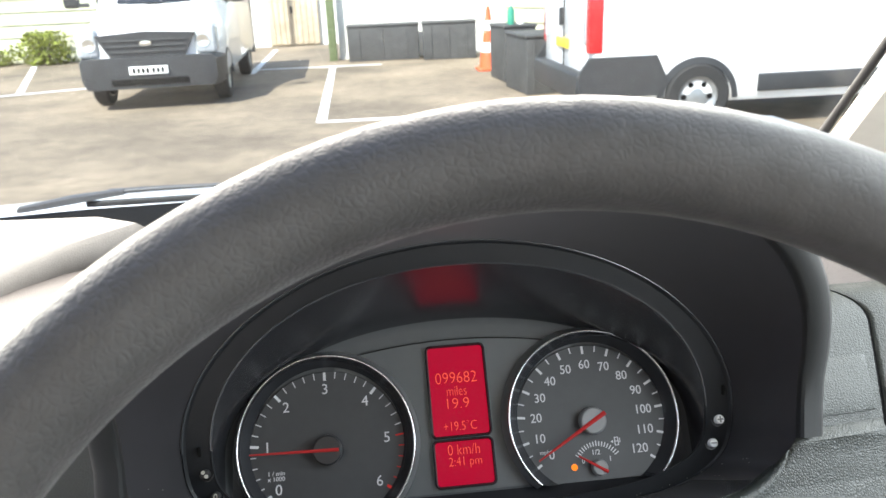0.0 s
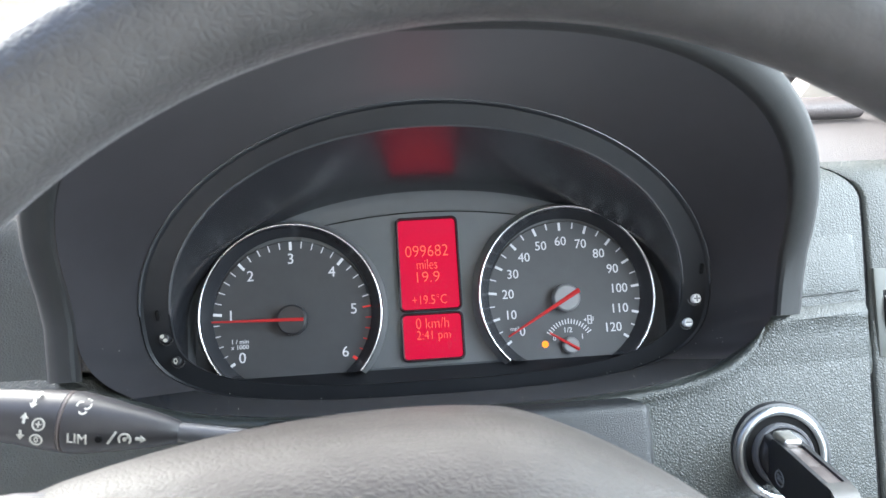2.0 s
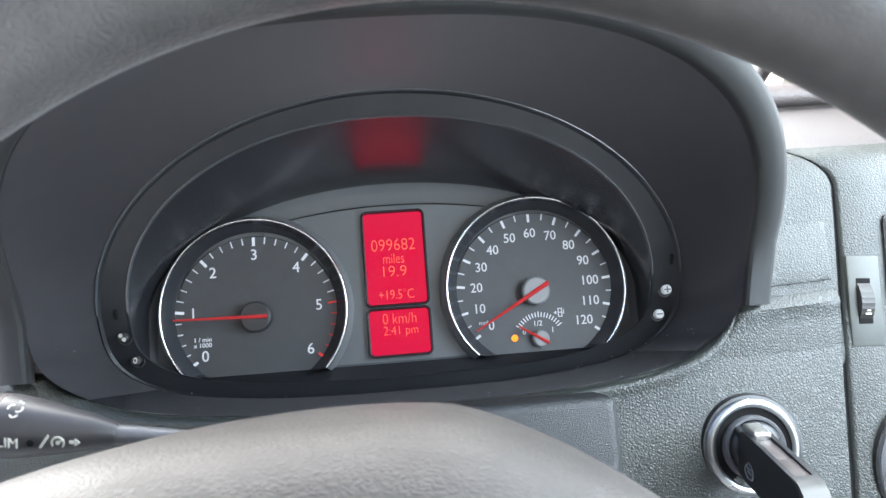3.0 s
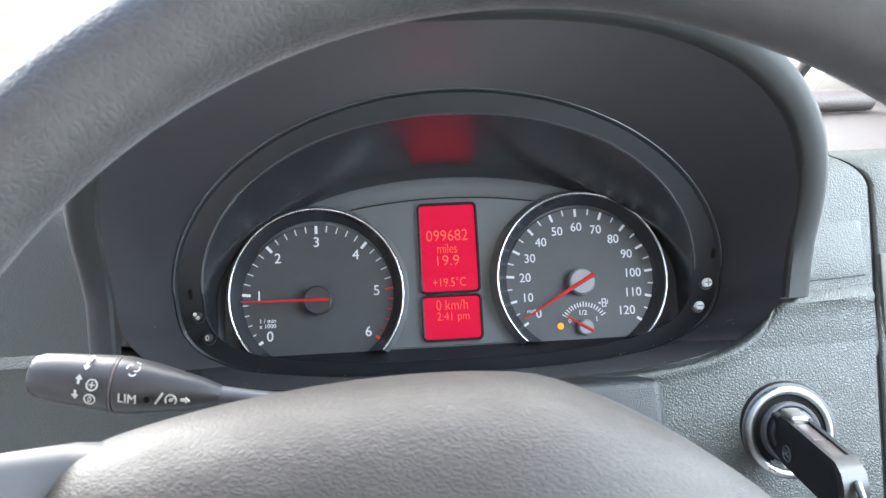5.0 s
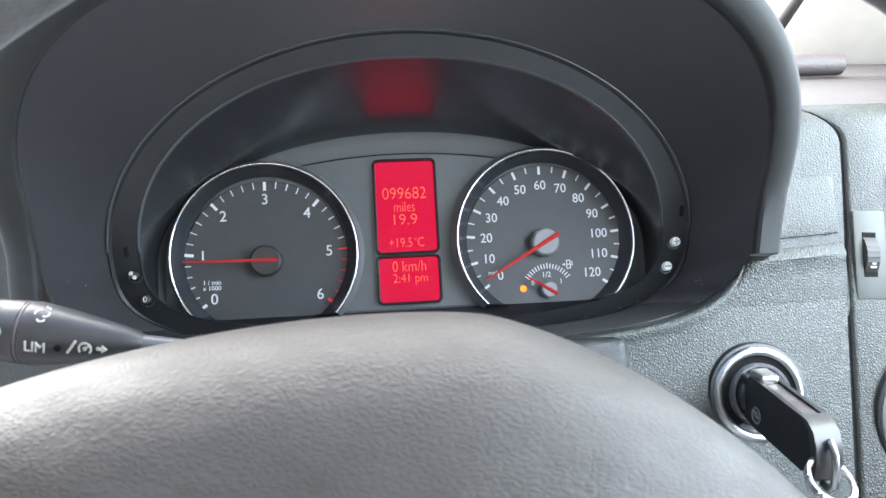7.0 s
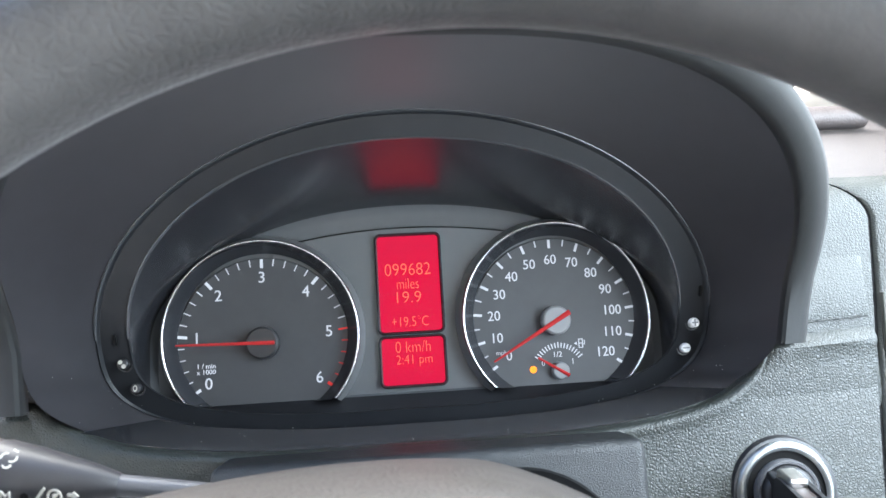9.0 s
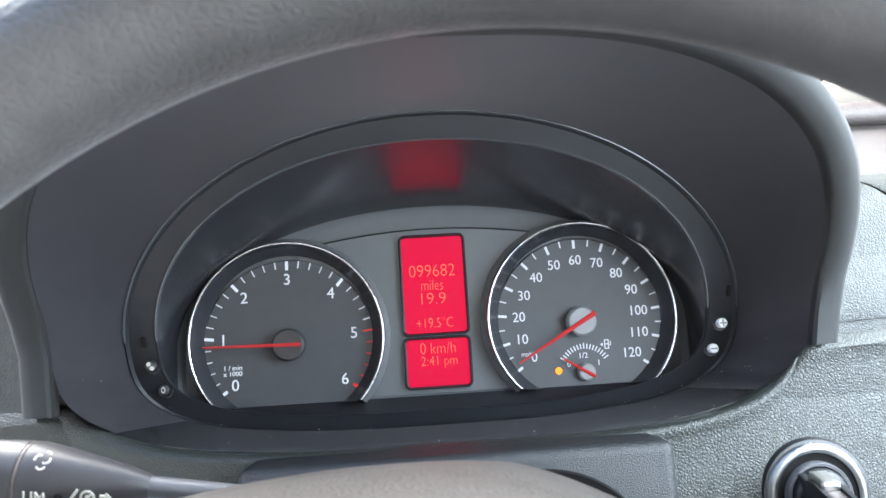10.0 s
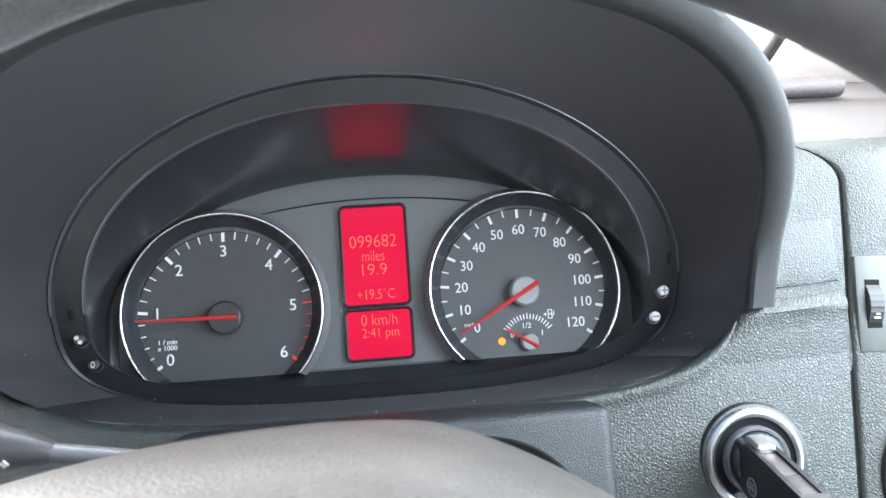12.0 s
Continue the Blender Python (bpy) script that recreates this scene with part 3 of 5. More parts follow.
def frame_point(x, z):
    """Pushes an outline point out to the panel's border."""
    if z > 0.0149:
        return (seam_x(z) - 0.0009, z) if x > 0 else (-0.42, z)
    dx, dz = x / 0.18, (z - 0.015) / 0.068
    k = max(abs(dx), abs(dz))
    gz = 0.015 + 0.185 * dz / k
    gx = dx / k
    return (seam_x(gz) - 0.0009) * gx if gx > 0 else 0.42 * gx, gz


rows = []
for s, dy in ((0.0, 0.014), (0.0, 0.0035), (0.006, 0.0002), (0.018, -0.0014), (0.034, -0.0016), (0.052, -0.0006)):
    rows.append([(x + (frame_point(x, z)[0] - x) * s, z + (frame_point(x, z)[1] - z) * s, dy) for x, z in C_UP])
for s in (0.08, 0.2, 0.35, 0.5, 0.65, 0.8, 0.92, 0.985, 1.0):
    rows.append([(x + (frame_point(x, z)[0] - x) * s, z + (frame_point(x, z)[1] - z) * s, 0.003 if s == 1.0 else 0.0) for x, z in C_UP])
part("front_panel", loft([[Vector((x, face_y(z) + dy, z)) for x, z, dy in r] for r in rows], False), "dash", dash, "grained grey front panel with a rounded cut-out", 60)


def cut_x(z):
    return 0.18 * (1 - min(0.999, abs(0.015 - z) / 0.068) ** 3.6) ** (1 / 3.6)


def ridge(x1, tilt):
    prof = [(0.004, -0.0125), (-0.0004, -0.0130), (-0.0040, -0.0180), (-0.0046, -0.0196), (-0.0046, -0.0225), (-0.0040, -0.0300), (-0.0028, -0.0420), (-0.0014, -0.0540), (-0.0004, -0.0640), (0.002, -0.0700)]
    loops = []
    for s, k in ((0.0, 0.2), (0.04, 0.8), (0.10, 1.0), (0.5, 1.0), (0.86, 1.0), (0.97, 0.85), (1.0, -0.3)):
        lp = []
        for y, z in prof:
            x0 = cut_x(z) + 0.0015
            x = x0 + (x1 - x0) * s
            lp.append(Vector((x, -0.0550 + (y * (0.85 if z > -0.021 else 0.6) * k if y < 0 else y), z + tilt * (x - 0.18))))
        loops.append(lp)
    return loft(loops, False)


over = []
for s_, k in ((0.0, 1.0), (0.5, 1.0), (0.93, 1.0), (0.985, 0.8), (1.0, -0.1)):
    x = 0.1880 + (0.2340 - 0.1880) * s_
    over.append([Vector((x, -0.0550 + (y * k if y < 0 else y), z + 0.05 * (x - 0.18))) for y, z in ((0.002, 0.034), (-0.0004, 0.022), (-0.0015, 0.006), (-0.0022, -0.0058), (-0.0018, -0.0076), (0.003, -0.0084))])
part("overhang", loft(over, False), "dash", dash, "slight overhang above the slot")
part("ledge", ridge(0.2368, 0.05), "dash", dash, "raised ledge with a light top edge")
part("ledge", moved(ridge(0.30, 0.0), at(0, 0, -0.0115) @ Matrix.Diagonal((-1, 1, 1, 1))), "dash", dash)
# seam and the outer panel beyond it
zs = [-0.17 + 0.24 * k / 40 for k in range(41)]
VENT_X0, VENT_X1, VENT_Z0, VENT_Z1 = 0.2655, 0.3650, -0.0495, 0.0235


def outer_row(z, x_from, x_to):
    x0 = seam_x(z) + 0.0005
    whole = [(x0, 0.004), (x0 + 0.0008, 0.0008), (x0 + 0.003, 0.0), (VENT_X0, 0.0), (0.30, 0.0), (0.335, 0.005), (VENT_X1, 0.012), (0.46, 0.05)]
    return [Vector((x, face_y(z) + d, z)) for x, d in whole if x_from <= x <= x_to]


for z0, z1, x_from, x_to in ((-0.17, VENT_Z0, 0, 1), (VENT_Z0, VENT_Z1, 0, VENT_X0), (VENT_Z0, VENT_Z1, VENT_X1, 1), (VENT_Z1, 0.07, 0, 1)):
    part("side_panel", loft([outer_row(z0 + (z1 - z0) * k / 16, x_from, x_to) for k in range(17)], False), "dash", dash, "grained outer panel by the door", 60)
part("seam", loft([[Vector((seam_x(z) - 0.004, face_y(z) + 0.0018, z)), Vector((seam_x(z) + 0.004, face_y(z) + 0.0018, z))] for z in zs], False), "seam", dash, "dark joint between the panels")
# top: rises gently to the windscreen
UPW = Vector((0, 0.912, 0.410))


def top_point(x, d, lift=0.0):
    base = Vector((x, -0.0455, 0.0690))
    return base + UPW * d + Vector((0, -0.410, 0.912)) * lift


TOP = ((-0.0005, -0.004), (0.0008, -0.0006), (0.004, 0.0002), (0.05, 0.0), (0.12, 0.0), (0.16, 0.0), (0.22, 0.003), (0.30, 0.0), (0.40, -0.02), (0.55, -0.07), (0.80, -0.105), (0.98, -0.095))
for xs, first in (((0.196, 0.207, 0.24, 0.30, 0.38, 0.46), 0), ((-1.40, -0.9, -0.5, -0.30, -0.22, -0.196), 0), ((-0.196, 0.0, 0.196), 5)):
    part("dash_top", loft([[top_point(x, d, l) for x in xs] for d, l in TOP[first:]], False), "dash_top", dash, "pale sunlit dashboard top", 60)
part("roll", moved(tube([(0.225, 0, 0), (0.245, 0, 0), (0.350, 0, 0), (0.3535, 0, 0), (0.3545, 0, 0)], [0.0090, 0.0090, 0.0090, 0.0084, 0.006], 24), at(0, 0.100, 0.1455)), "roll", dash, "grained rounded roll across the top")

# crumbs of dust on the sill and the tunnel
rnd = random.Random(11)
dv, df = [], []
for _ in range(60):
    k = rnd.randrange(-26, 27)
    q = ring[k % len(ring)].lerp(low_trim[k % len(ring)], rnd.random() ** 1.6) + Vector((rnd.uniform(-0.003, 0.003), -0.0012, 0.0022))
    e = rnd.choice((0.00012, 0.00016, 0.0002, 0.0003))
    n0 = len(dv)
    dv += [q + Vector(d) * e for d in ((1, 0, 0), (-1, 0, 0.3), (0, 1, 0.2), (0, -1, 0), (0, 0, 1), (0.2, 0, -1))]
    df += [tuple(n0 + i for i in t) for t in ((0, 2, 4), (2, 1, 4), (1, 3, 4), (3, 0, 4), (2, 0, 5), (1, 2, 5), (3, 1, 5), (0, 3, 5))]
single("dust", (dv, df), "mark", "pale specks of dust on the black sill", "dust", kind="stuff")

# ---- steering column, wheel, switches ----
I4 = Matrix.Identity(4)
shroud = thing("steering_column_shroud", "dark grey plastic steering column shroud below the instruments", "column shroud")
part("upper_shell", box(-0.0930, 0.1015, -0.0860, -0.0400, -0.1900, -0.0535, 0.0055, 4), "dash_smooth", shroud, "fine-grained upper shell with rounded edges")
# no hole here: a black ring laid on the shell paints the opening's shade
part("column_opening", moved(lathe([(0.0351, -0.0862), (0.0481, -0.0864), (0.0501, -0.0870), (0.0511, -0.0861)], 72), at(0.0407, 0, -0.1134)), "seam", shroud, "black ring standing in for the column opening's shade")
part("column_sleeve", moved(lathe([(0.048, -0.078), (0.048, -0.16), (0.044, -0.19), (0.040, -0.215)], 40), at(0.005, 0, -0.115)), "switch", shroud, "dark round sleeve behind the wheel")

WHEEL = VAN @ pose(0.006, -0.2806, -0.1091, -3.1, 0, -1.5) @ pose(0, 0, 0, 0, 10, 0)
wheel = thing("steering_wheel", "worn dark grey leather-grained steering wheel", "steering wheel", WHEEL)
RIM_R, TUBE = 0.1883, 0.0168
loops = []
for k in range(120):
    a = 2 * math.pi * k / 120
    d = Vector((math.cos(a), 0, math.sin(a)))
    loops.append([d * (RIM_R + TUBE * math.cos(b)) + Vector((0, TUBE * 0.98 * math.sin(b), 0)) for b in [2 * math.pi * j / 28 for j in range(28)]])
loops.append(loops[0])
part("rim", loft(loops), "wheel", wheel, "grained rim, shiny with wear")


def pad_edge():
    """The pad's outline: a low crown, longer to one side, with a rounded end there."""
    pts = []
    for k in range(49):
        x = -0.172 + 0.2968 * k / 48
        u = (-0.0061 - x) / 0.1937 if x < -0.0061 else (x + 0.0061) / 0.1310
        z = -0.013 + 0.0853 * max(0.0, 1 - u ** 1.51) ** 0.65
        if x < -0.144:
            z = -0.02 + (z + 0.02) * math.sqrt(max(0.0, 1 - ((x + 0.144) / 0.0281) ** 2))
        pts.append((x, z))
    low = [(-0.0236 + 0.1484 * math.cos(t), -0.02 - 0.070 * math.sin(t)) for t in [math.pi * (j + 1) / 24 for j in range(23)]]
    return pts + low


OUTLINE = pad_edge()
pad_rows = []
for r, y in ((1.0, 0.085), (0.996, 0.067), (0.978, 0.053), (0.943, 0.041), (0.885, 0.031), (0.80, 0.0235), (0.68, 0.0175), (0.50, 0.013), (0.3, 0.011), (0.02, 0.010)):
    pad_rows.append([Vector((-0.018 + (x + 0.018) * r, y, -0.013 + (z + 0.013) * r)) for x, z in OUTLINE])
part("airbag_pad", loft(pad_rows, True, False, True), "pad", wheel, "large rounded airbag pad")
for sx in (-1, 1):
    sp = []
    arms = ((0.060, 0.010, 0.028, 0.062, 0.016), (0.090, 0.009, 0.028, 0.060, 0.016), (0.115, 0.007, 0.030, 0.058, 0.016), (0.145, 0.004, 0.030, 0.050, 0.015), (0.168, 0.000, 0.028, 0.026, 0.013), (0.188, -0.004, 0.026, 0.006, 0.010)) if sx < 0 else (
        (0.060, -0.010, 0.026, 0.060, 0.016), (0.090, -0.012, 0.025, 0.056, 0.016), (0.115, -0.014, 0.024, 0.050, 0.015), (0.145, -0.016, 0.023, 0.036, 0.014), (0.168, -0.018, 0.022, 0.016, 0.012), (0.188, -0.018, 0.021, 0.002, 0.010))
    for x, z, h, y, t in arms:
        sp.append([Vector((sx * x, y - t * math.cos(b), z + h * math.sin(b))) for b in [2 * math.pi * j / 20 for j in range(20)]])
    part("spoke", loft(sp, True, True, True), "spoke", wheel, "smooth dark grey spoke")
    lo = []
    for x, z, h, y in ((0.05, -0.07, 0.02, 0.043), (0.07, -0.12, 0.018, 0.03), (0.085, -0.168, 0.018, 0.004)):
        lo.append([Vector((sx * (x + h * math.cos(b)), y - 0.012 * math.sin(b), z)) for b in [2 * math.pi * j / 16 for j in range(16)]])
    part("spoke", loft(lo, True, True, True), "pad", wheel)
part("speck", lathe([(0.0001, -0.0002), (0.0004, -0.0001), (0.0005, 0.0003)], 10), "mark", wheel, "small pale fleck").matrix_local = pose(0.004, 0.0270, 0.0560)

stalk = thing("indicator_stalk", "black indicator stalk with white symbols and a tapering stem", "indicator stalk")
axis0, axis1 = Vector((-0.1690, -0.1760, -0.0322)), Vector((-0.0200, -0.1700, -0.0578))
along = (axis1 - axis0).normalized()
turn = along.to_track_quat("X", "Z").to_matrix().to_4x4()
S = Matrix.Translation(axis0) @ turn @ Matrix.Diagonal((0.965, 1, 1, 1))
part("knob", moved(lathe([(0.0005, 0.0020), (0.0056, 0.0023), (0.0072, 0.0032), (0.0082, 0.0056), (0.0091, 0.014), (0.0106, 0.033), (0.0107, 0.0342)], 40, axis="x"), S), "stalk_black", stalk, "black twist knob")
part("joint_ring", moved(lathe([(0.0100, 0.0340), (0.0106, 0.0344), (0.0106, 0.0352), (0.0100, 0.0356)], 40, axis="x"), S), "key_strip", stalk, "thin worn ring")
part("grip", moved(lathe([(0.0106, 0.0358), (0.0108, 0.038), (0.0096, 0.047), (0.0060, 0.066), (0.0040, 0.0735), (0.0036, 0.0742)], 40, axis="x"), S), "stalk_black", stalk, "tapering black grip")
part("stem", moved(lathe([(0.0034, 0.0738), (0.0033, 0.10), (0.0042, 0.16), (0.0042, 0.2)], 24, axis="x"), S), "stalk_grey", stalk, "dark grey stem")


def on_stalk(x, z, r):
    return S @ pose(x, -math.sqrt(max(r * r - z * z, 1e-7)) - 0.0009, z, math.degrees(-math.asin(max(-1, min(1, z / r)))) * 0.9, 0, 0)


def ring_mark(r0, r1):
    return lathe([(r0, 0), (r0, -0.0003), (r1, -0.0003), (r1, 0)], 20)


def stem_arrow(k):
    """An arrow with a short stem; k is 1 for up and -1 for down."""
    return prism([(-0.0013, 0.0003 * k), (-0.0004, 0.0003 * k), (-0.0004, -0.0014 * k), (0.0004, -0.0014 * k), (0.0004, 0.0003 * k), (0.0013, 0.0003 * k), (0, 0.0020 * k)], -0.0003, 0.0001)


def lens_mark(*inner):
    """A ring with a sign in it."""
    return join(ring_mark(0.0017, 0.0022), *inner)


part("lettering", text_shape("LIM", 0.0050, on_stalk(0.0420, -0.0042, 0.0103), wide=0.95), "mark", stalk)
part("symbol", moved(lens_mark(box(-0.0011, 0.0011, -0.0003, 0, -0.0002, 0.0002), box(-0.0002, 0.0002, -0.0003, 0, -0.0011, 0.0011)), on_stalk(0.0289, -0.0004, 0.0104)), "mark", stalk)
part("symbol", moved(lens_mark(moved(ring_mark(0.0006, 0.0010), Matrix.Diagonal((0.7, 1, 1.2, 1)))), on_stalk(0.0283, -0.0056, 0.0104)), "mark", stalk)
for x, z, k in ((0.0236, 0.0008, 1), (0.0228, -0.0042, -1)):
    part("symbol", moved(stem_arrow(k), on_stalk(x, z, 0.0098)), "mark", stalk)
for x, z, k in ((0.0256, 0.0086, 1), (0.0252, 0.0062, -1)):
    part("symbol", moved(stem_arrow(k), on_stalk(x, z, 0.0102)), "mark", stalk)
wash = join(*[moved(lathe([(0.0010, 0), (0.0010, -0.0003), (0.0015, -0.0003), (0.0015, 0)], 10, a, a + 150), at(dx, 0, dz)) for a, dx, dz in ((60, -0.0012, 0.0004), (-120, 0.0010, 0.0004), (200, 0.0002, -0.0016))], box(0.0014, 0.0020, -0.0003, 0, 0.0022, 0.0028), box(0.0004, 0.0010, -0.0003, 0, 0.0026, 0.0032))
part("symbol", moved(wash, on_stalk(0.0424, 0.0066, 0.0108)), "mark", stalk)
part("marking", moved(lathe([(0.0001, -0.0003), (0.0012, -0.0003), (0.0013, 0.0001)], 18), on_stalk(0.0492, -0.0036, 0.0096)), "seam", stalk, "small round dimple")
part("symbol", moved(box(-0.0004, 0.0004, -0.0003, 0, -0.0026, 0.0026), on_stalk(0.0534, -0.0028, 0.0088) @ pose(0, 0, 0, 0, 30, 0)), "mark", stalk)
part("symbol", moved(join(lathe([(0.0017, 0), (0.0017, -0.0003), (0.0023, -0.0003), (0.0023, 0)], 22, -40, 220), moved(box(-0.0002, 0.0016, -0.0003, 0, -0.0003, 0.0003), pose(0, 0, 0, 0, -40, 0)), ring_mark(0.0002, 0.0007)), on_stalk(0.0576, -0.0030, 0.0082)), "mark", stalk)
part("symbol", moved(prism([(-0.0016, -0.0005), (0.0002, -0.0005), (0.0002, -0.0013), (0.0020, 0), (0.0002, 0.0013), (0.0002, 0.0005), (-0.0016, 0.0005)], -0.0003, 0.0001), on_stalk(0.0626, -0.0026, 0.0072)), "mark", stalk)

lock = thing("ignition_lock", "round ignition lock with a bright metal ring in the dashboard", "ignition lock", VAN @ pose(0.1765, -0.0560, -0.0880))
part("outer_collar", lathe([(0.0275, 0.004), (0.0272, -0.003), (0.0262, -0.0048), (0.0248, -0.0050)], 64), "switch", lock, "black collar")
part("metal_ring", lathe([(0.0250, -0.0046), (0.0243, -0.0062), (0.0225, -0.0070), (0.0205, -0.0066), (0.0196, -0.0040), (0.0190, 0.004)], 64), "dull_metal", lock, "bright brushed ring", 80)
part("recess", lathe([(0.0206, -0.0064), (0.0198, -0.0050), (0.0150, -0.0048)], 64), "seam", lock, "dark recess inside the ring")
part("barrel_collar", lathe([(0.0164, -0.0046), (0.0162, -0.0074), (0.0154, -0.0084), (0.0142, -0.0082), (0.0136, -0.0050)], 56), "stalk_grey", lock, "grey collar round the barrel")
part("barrel", lathe([(0.0138, -0.0046), (0.0134, -0.0095), (0.0122, -0.0112), (0.0110, -0.0118), (0.0001, -0.0122)], 48), "switch", lock, "black lock barrel")

kz, ky = Vector((0, 0.942, 0.335)), Vector((0, -0.335, 0.942))
kx = ky.cross(kz)
key = thing("car_key", "black folding car key in the ignition lock with a split ring", "car key", VAN @ Matrix.Translation((0.1700, -0.0738, -0.0892)) @ Matrix((kx, ky, kz)).transposed().to_4x4())
FLAT = Matrix(((0, 1, 0, 0), (0, 0, 1, 0), (1, 0, 0, 0), (0, 0, 0, 1)))  # plate outlines (along, across) laid on the fob's side
side = [(0.002, 0.0105), (0.0005, 0.0128), (-0.0030, 0.0134), (-0.044, 0.0134), (-0.0480, 0.0120), (-0.0510, 0.0080), (-0.0530, 0.0010), (-0.0535, -0.0060), (-0.0520, -0.0092), (-0.0480, -0.0112), (-0.0040, -0.0112), (0.002, -0.0095)]
part("fob", join(moved(prism(side, 0.0040, 0.0062), FLAT), moved(prism(side, -0.0062, -0.0040), FLAT), moved(prism([(a * 0.985 - 0.0006, b * 0.985 - (0.0022 if b > 0 else 0)) for a, b in side], -0.0042, 0.0042), FLAT)), "switch", key, "black plastic fob with a slot along its edge", 25)
# brownish strip whose base is darkened for the shade inside the slot
part("edge_strip", join(box(-0.0039, 0.0039, 0.0100, 0.0122, -0.0268, -0.0088, 0.0004, 2), box(-0.0039, 0.0039, 0.0100, 0.0124, -0.0440, -0.0272, 0.0004, 2)), "key_strip", key, "brownish blade edge, darkened for the slot's shade")
part("hinge", box(-0.0046, 0.0046, 0.0030, 0.0156, -0.0085, 0.0040, 0.0014, 4), "bright_hinge", key, "shiny metal hinge end")
part("blade_root", box(-0.0040, 0.0040, -0.0090, 0.0090, 0.0, 0.0150, 0.0015), "switch", key, "black root of the blade")
end = [(-0.0438, 0.0136), (-0.0490, 0.0130), (-0.0540, 0.0100), (-0.0572, 0.0045), (-0.0585, -0.0030), (-0.0580, -0.0095), (-0.0550, -0.0128), (-0.0510, -0.0130), (-0.0530, -0.0070), (-0.0528, 0.0010), (-0.0508, 0.0080), (-0.0478, 0.0120)]
part("end_cap", moved(prism(end, -0.0059, 0.0059), FLAT), "key_silver", key, "silver-grey rounded end", 60)
part("badge", moved(join(lathe([(0.0040, 0.0), (0.0042, -0.0004), (0.0050, -0.0004), (0.0052, 0.001)], 28), box(-0.0018, 0.0004, -0.0004, 0.0006, -0.0030, 0.0024, 0.0004), box(0.0010, 0.0022, -0.0004, 0.0006, -0.0022, 0.0030, 0.0004)), pose(0.0062, -0.0040, -0.0085, 0, 0, 90) @ Matrix.Scale(0.85, 4)), "hub_grey", key, "round plain badge")
part("loop", tube([(0.0, 0.0075, -0.0535), (0.0, 0.0070, -0.0575), (0, 0.0030, -0.0615), (0, -0.0040, -0.0632), (0, -0.0105, -0.0630), (0, -0.0140, -0.0600), (0, -0.0140, -0.0550)], 0.0017, 12), "dull_metal", key, "metal loop")
for turn_x, turn_y, dz in ((62, 12, 0.0), (54, 18, 0.0012)):
    part("split_ring", moved(tube([Vector((0.0100 * math.cos(a), 0.0, 0.0100 * math.sin(a))) for a in [2 * math.pi * j / 40 for j in range(41)]], 0.0012, 8), pose(0.002, -0.0085 + dz, -0.0630, turn_x + 90, turn_y, 0)), "bright_hinge", key, "steel split ring")

dimmer = thing("dimmer_switch", "grey switch plate with a ribbed thumbwheel", "switch", VAN @ pose(0.2490, -0.0556, -0.0180, 0, 3.5, 0))
part("plate", box(-0.0085, 0.0100, -0.0016, 0.004, -0.0245, 0.0245, 0.0012, 2), "switch_plate", dimmer, "smooth grey plate")
part("wheel_slot", box(-0.0040, 0.0040, -0.0019, 0.002, -0.0122, 0.0122, 0.0003, 1), "seam", dimmer, "dark slot for the wheel")
wheel_rows = []
for x in (-0.0036, -0.0031, 0.0031, 0.0036):
    rr = 0.0150 if abs(x) < 0.004 else 0.0144
    wheel_rows.append([Vector((x, 0.0100 - (rr + (0.00025 if j % 2 else 0)) * math.cos(2 * math.pi * j / 64), rr * math.sin(2 * math.pi * j / 64))) for j in range(64)])
part("thumbwheel", loft(wheel_rows, True, True, True), "thumbwheel", dimmer, "ribbed shiny grey thumbwheel", 20)
part("symbol", join(moved(box(-0.0016, 0.0016, -0.0003, 0.0, -0.0005, 0.0005), at(0, -0.0040, -0.0070)), moved(box(-0.0010, 0.0010, -0.0003, 0.0, -0.0004, 0.0004), at(0, -0.0046, -0.0052))), "mark", dimmer)

vent = thing("air_vent", "black dashboard air vent with level slats", "air vent", VAN @ pose(0.3150, -0.0560, -0.0130, 0, 4, 0))
part("frame", window_frame(-0.0490, 0.0490, -0.0358, 0.0358, 0.0022, -0.0012, 0.006), "dash_smooth", vent, "grey frame")
part("duct", join(box(-0.052, 0.052, 0.034, 0.037, -0.040, 0.040), box(-0.052, -0.0495, 0.004, 0.036, -0.040, 0.040), box(0.0495, 0.052, 0.004, 0.036, -0.040, 0.040), box(-0.0495, 0.0495, 0.004, 0.036, -0.0395, -0.037), box(-0.0495, 0.0495, 0.004, 0.036, 0.037, 0.0395)), "seam", vent, "dark duct")
for k in range(6):
    part("slat", moved(box(-0.0495, 0.0495, 0.000, 0.009, -0.0010, 0.0010, 0.0006, 2), pose(0, 0, -0.0275 + 0.0110 * k, -3, 0, 0)), "dash_smooth", vent)
for x in (-0.024, 0.012):
    part("guide_vane", box(x - 0.0008, x + 0.0008, 0.012, 0.026, -0.036, 0.036, 0.0005), "stalk_grey", vent)

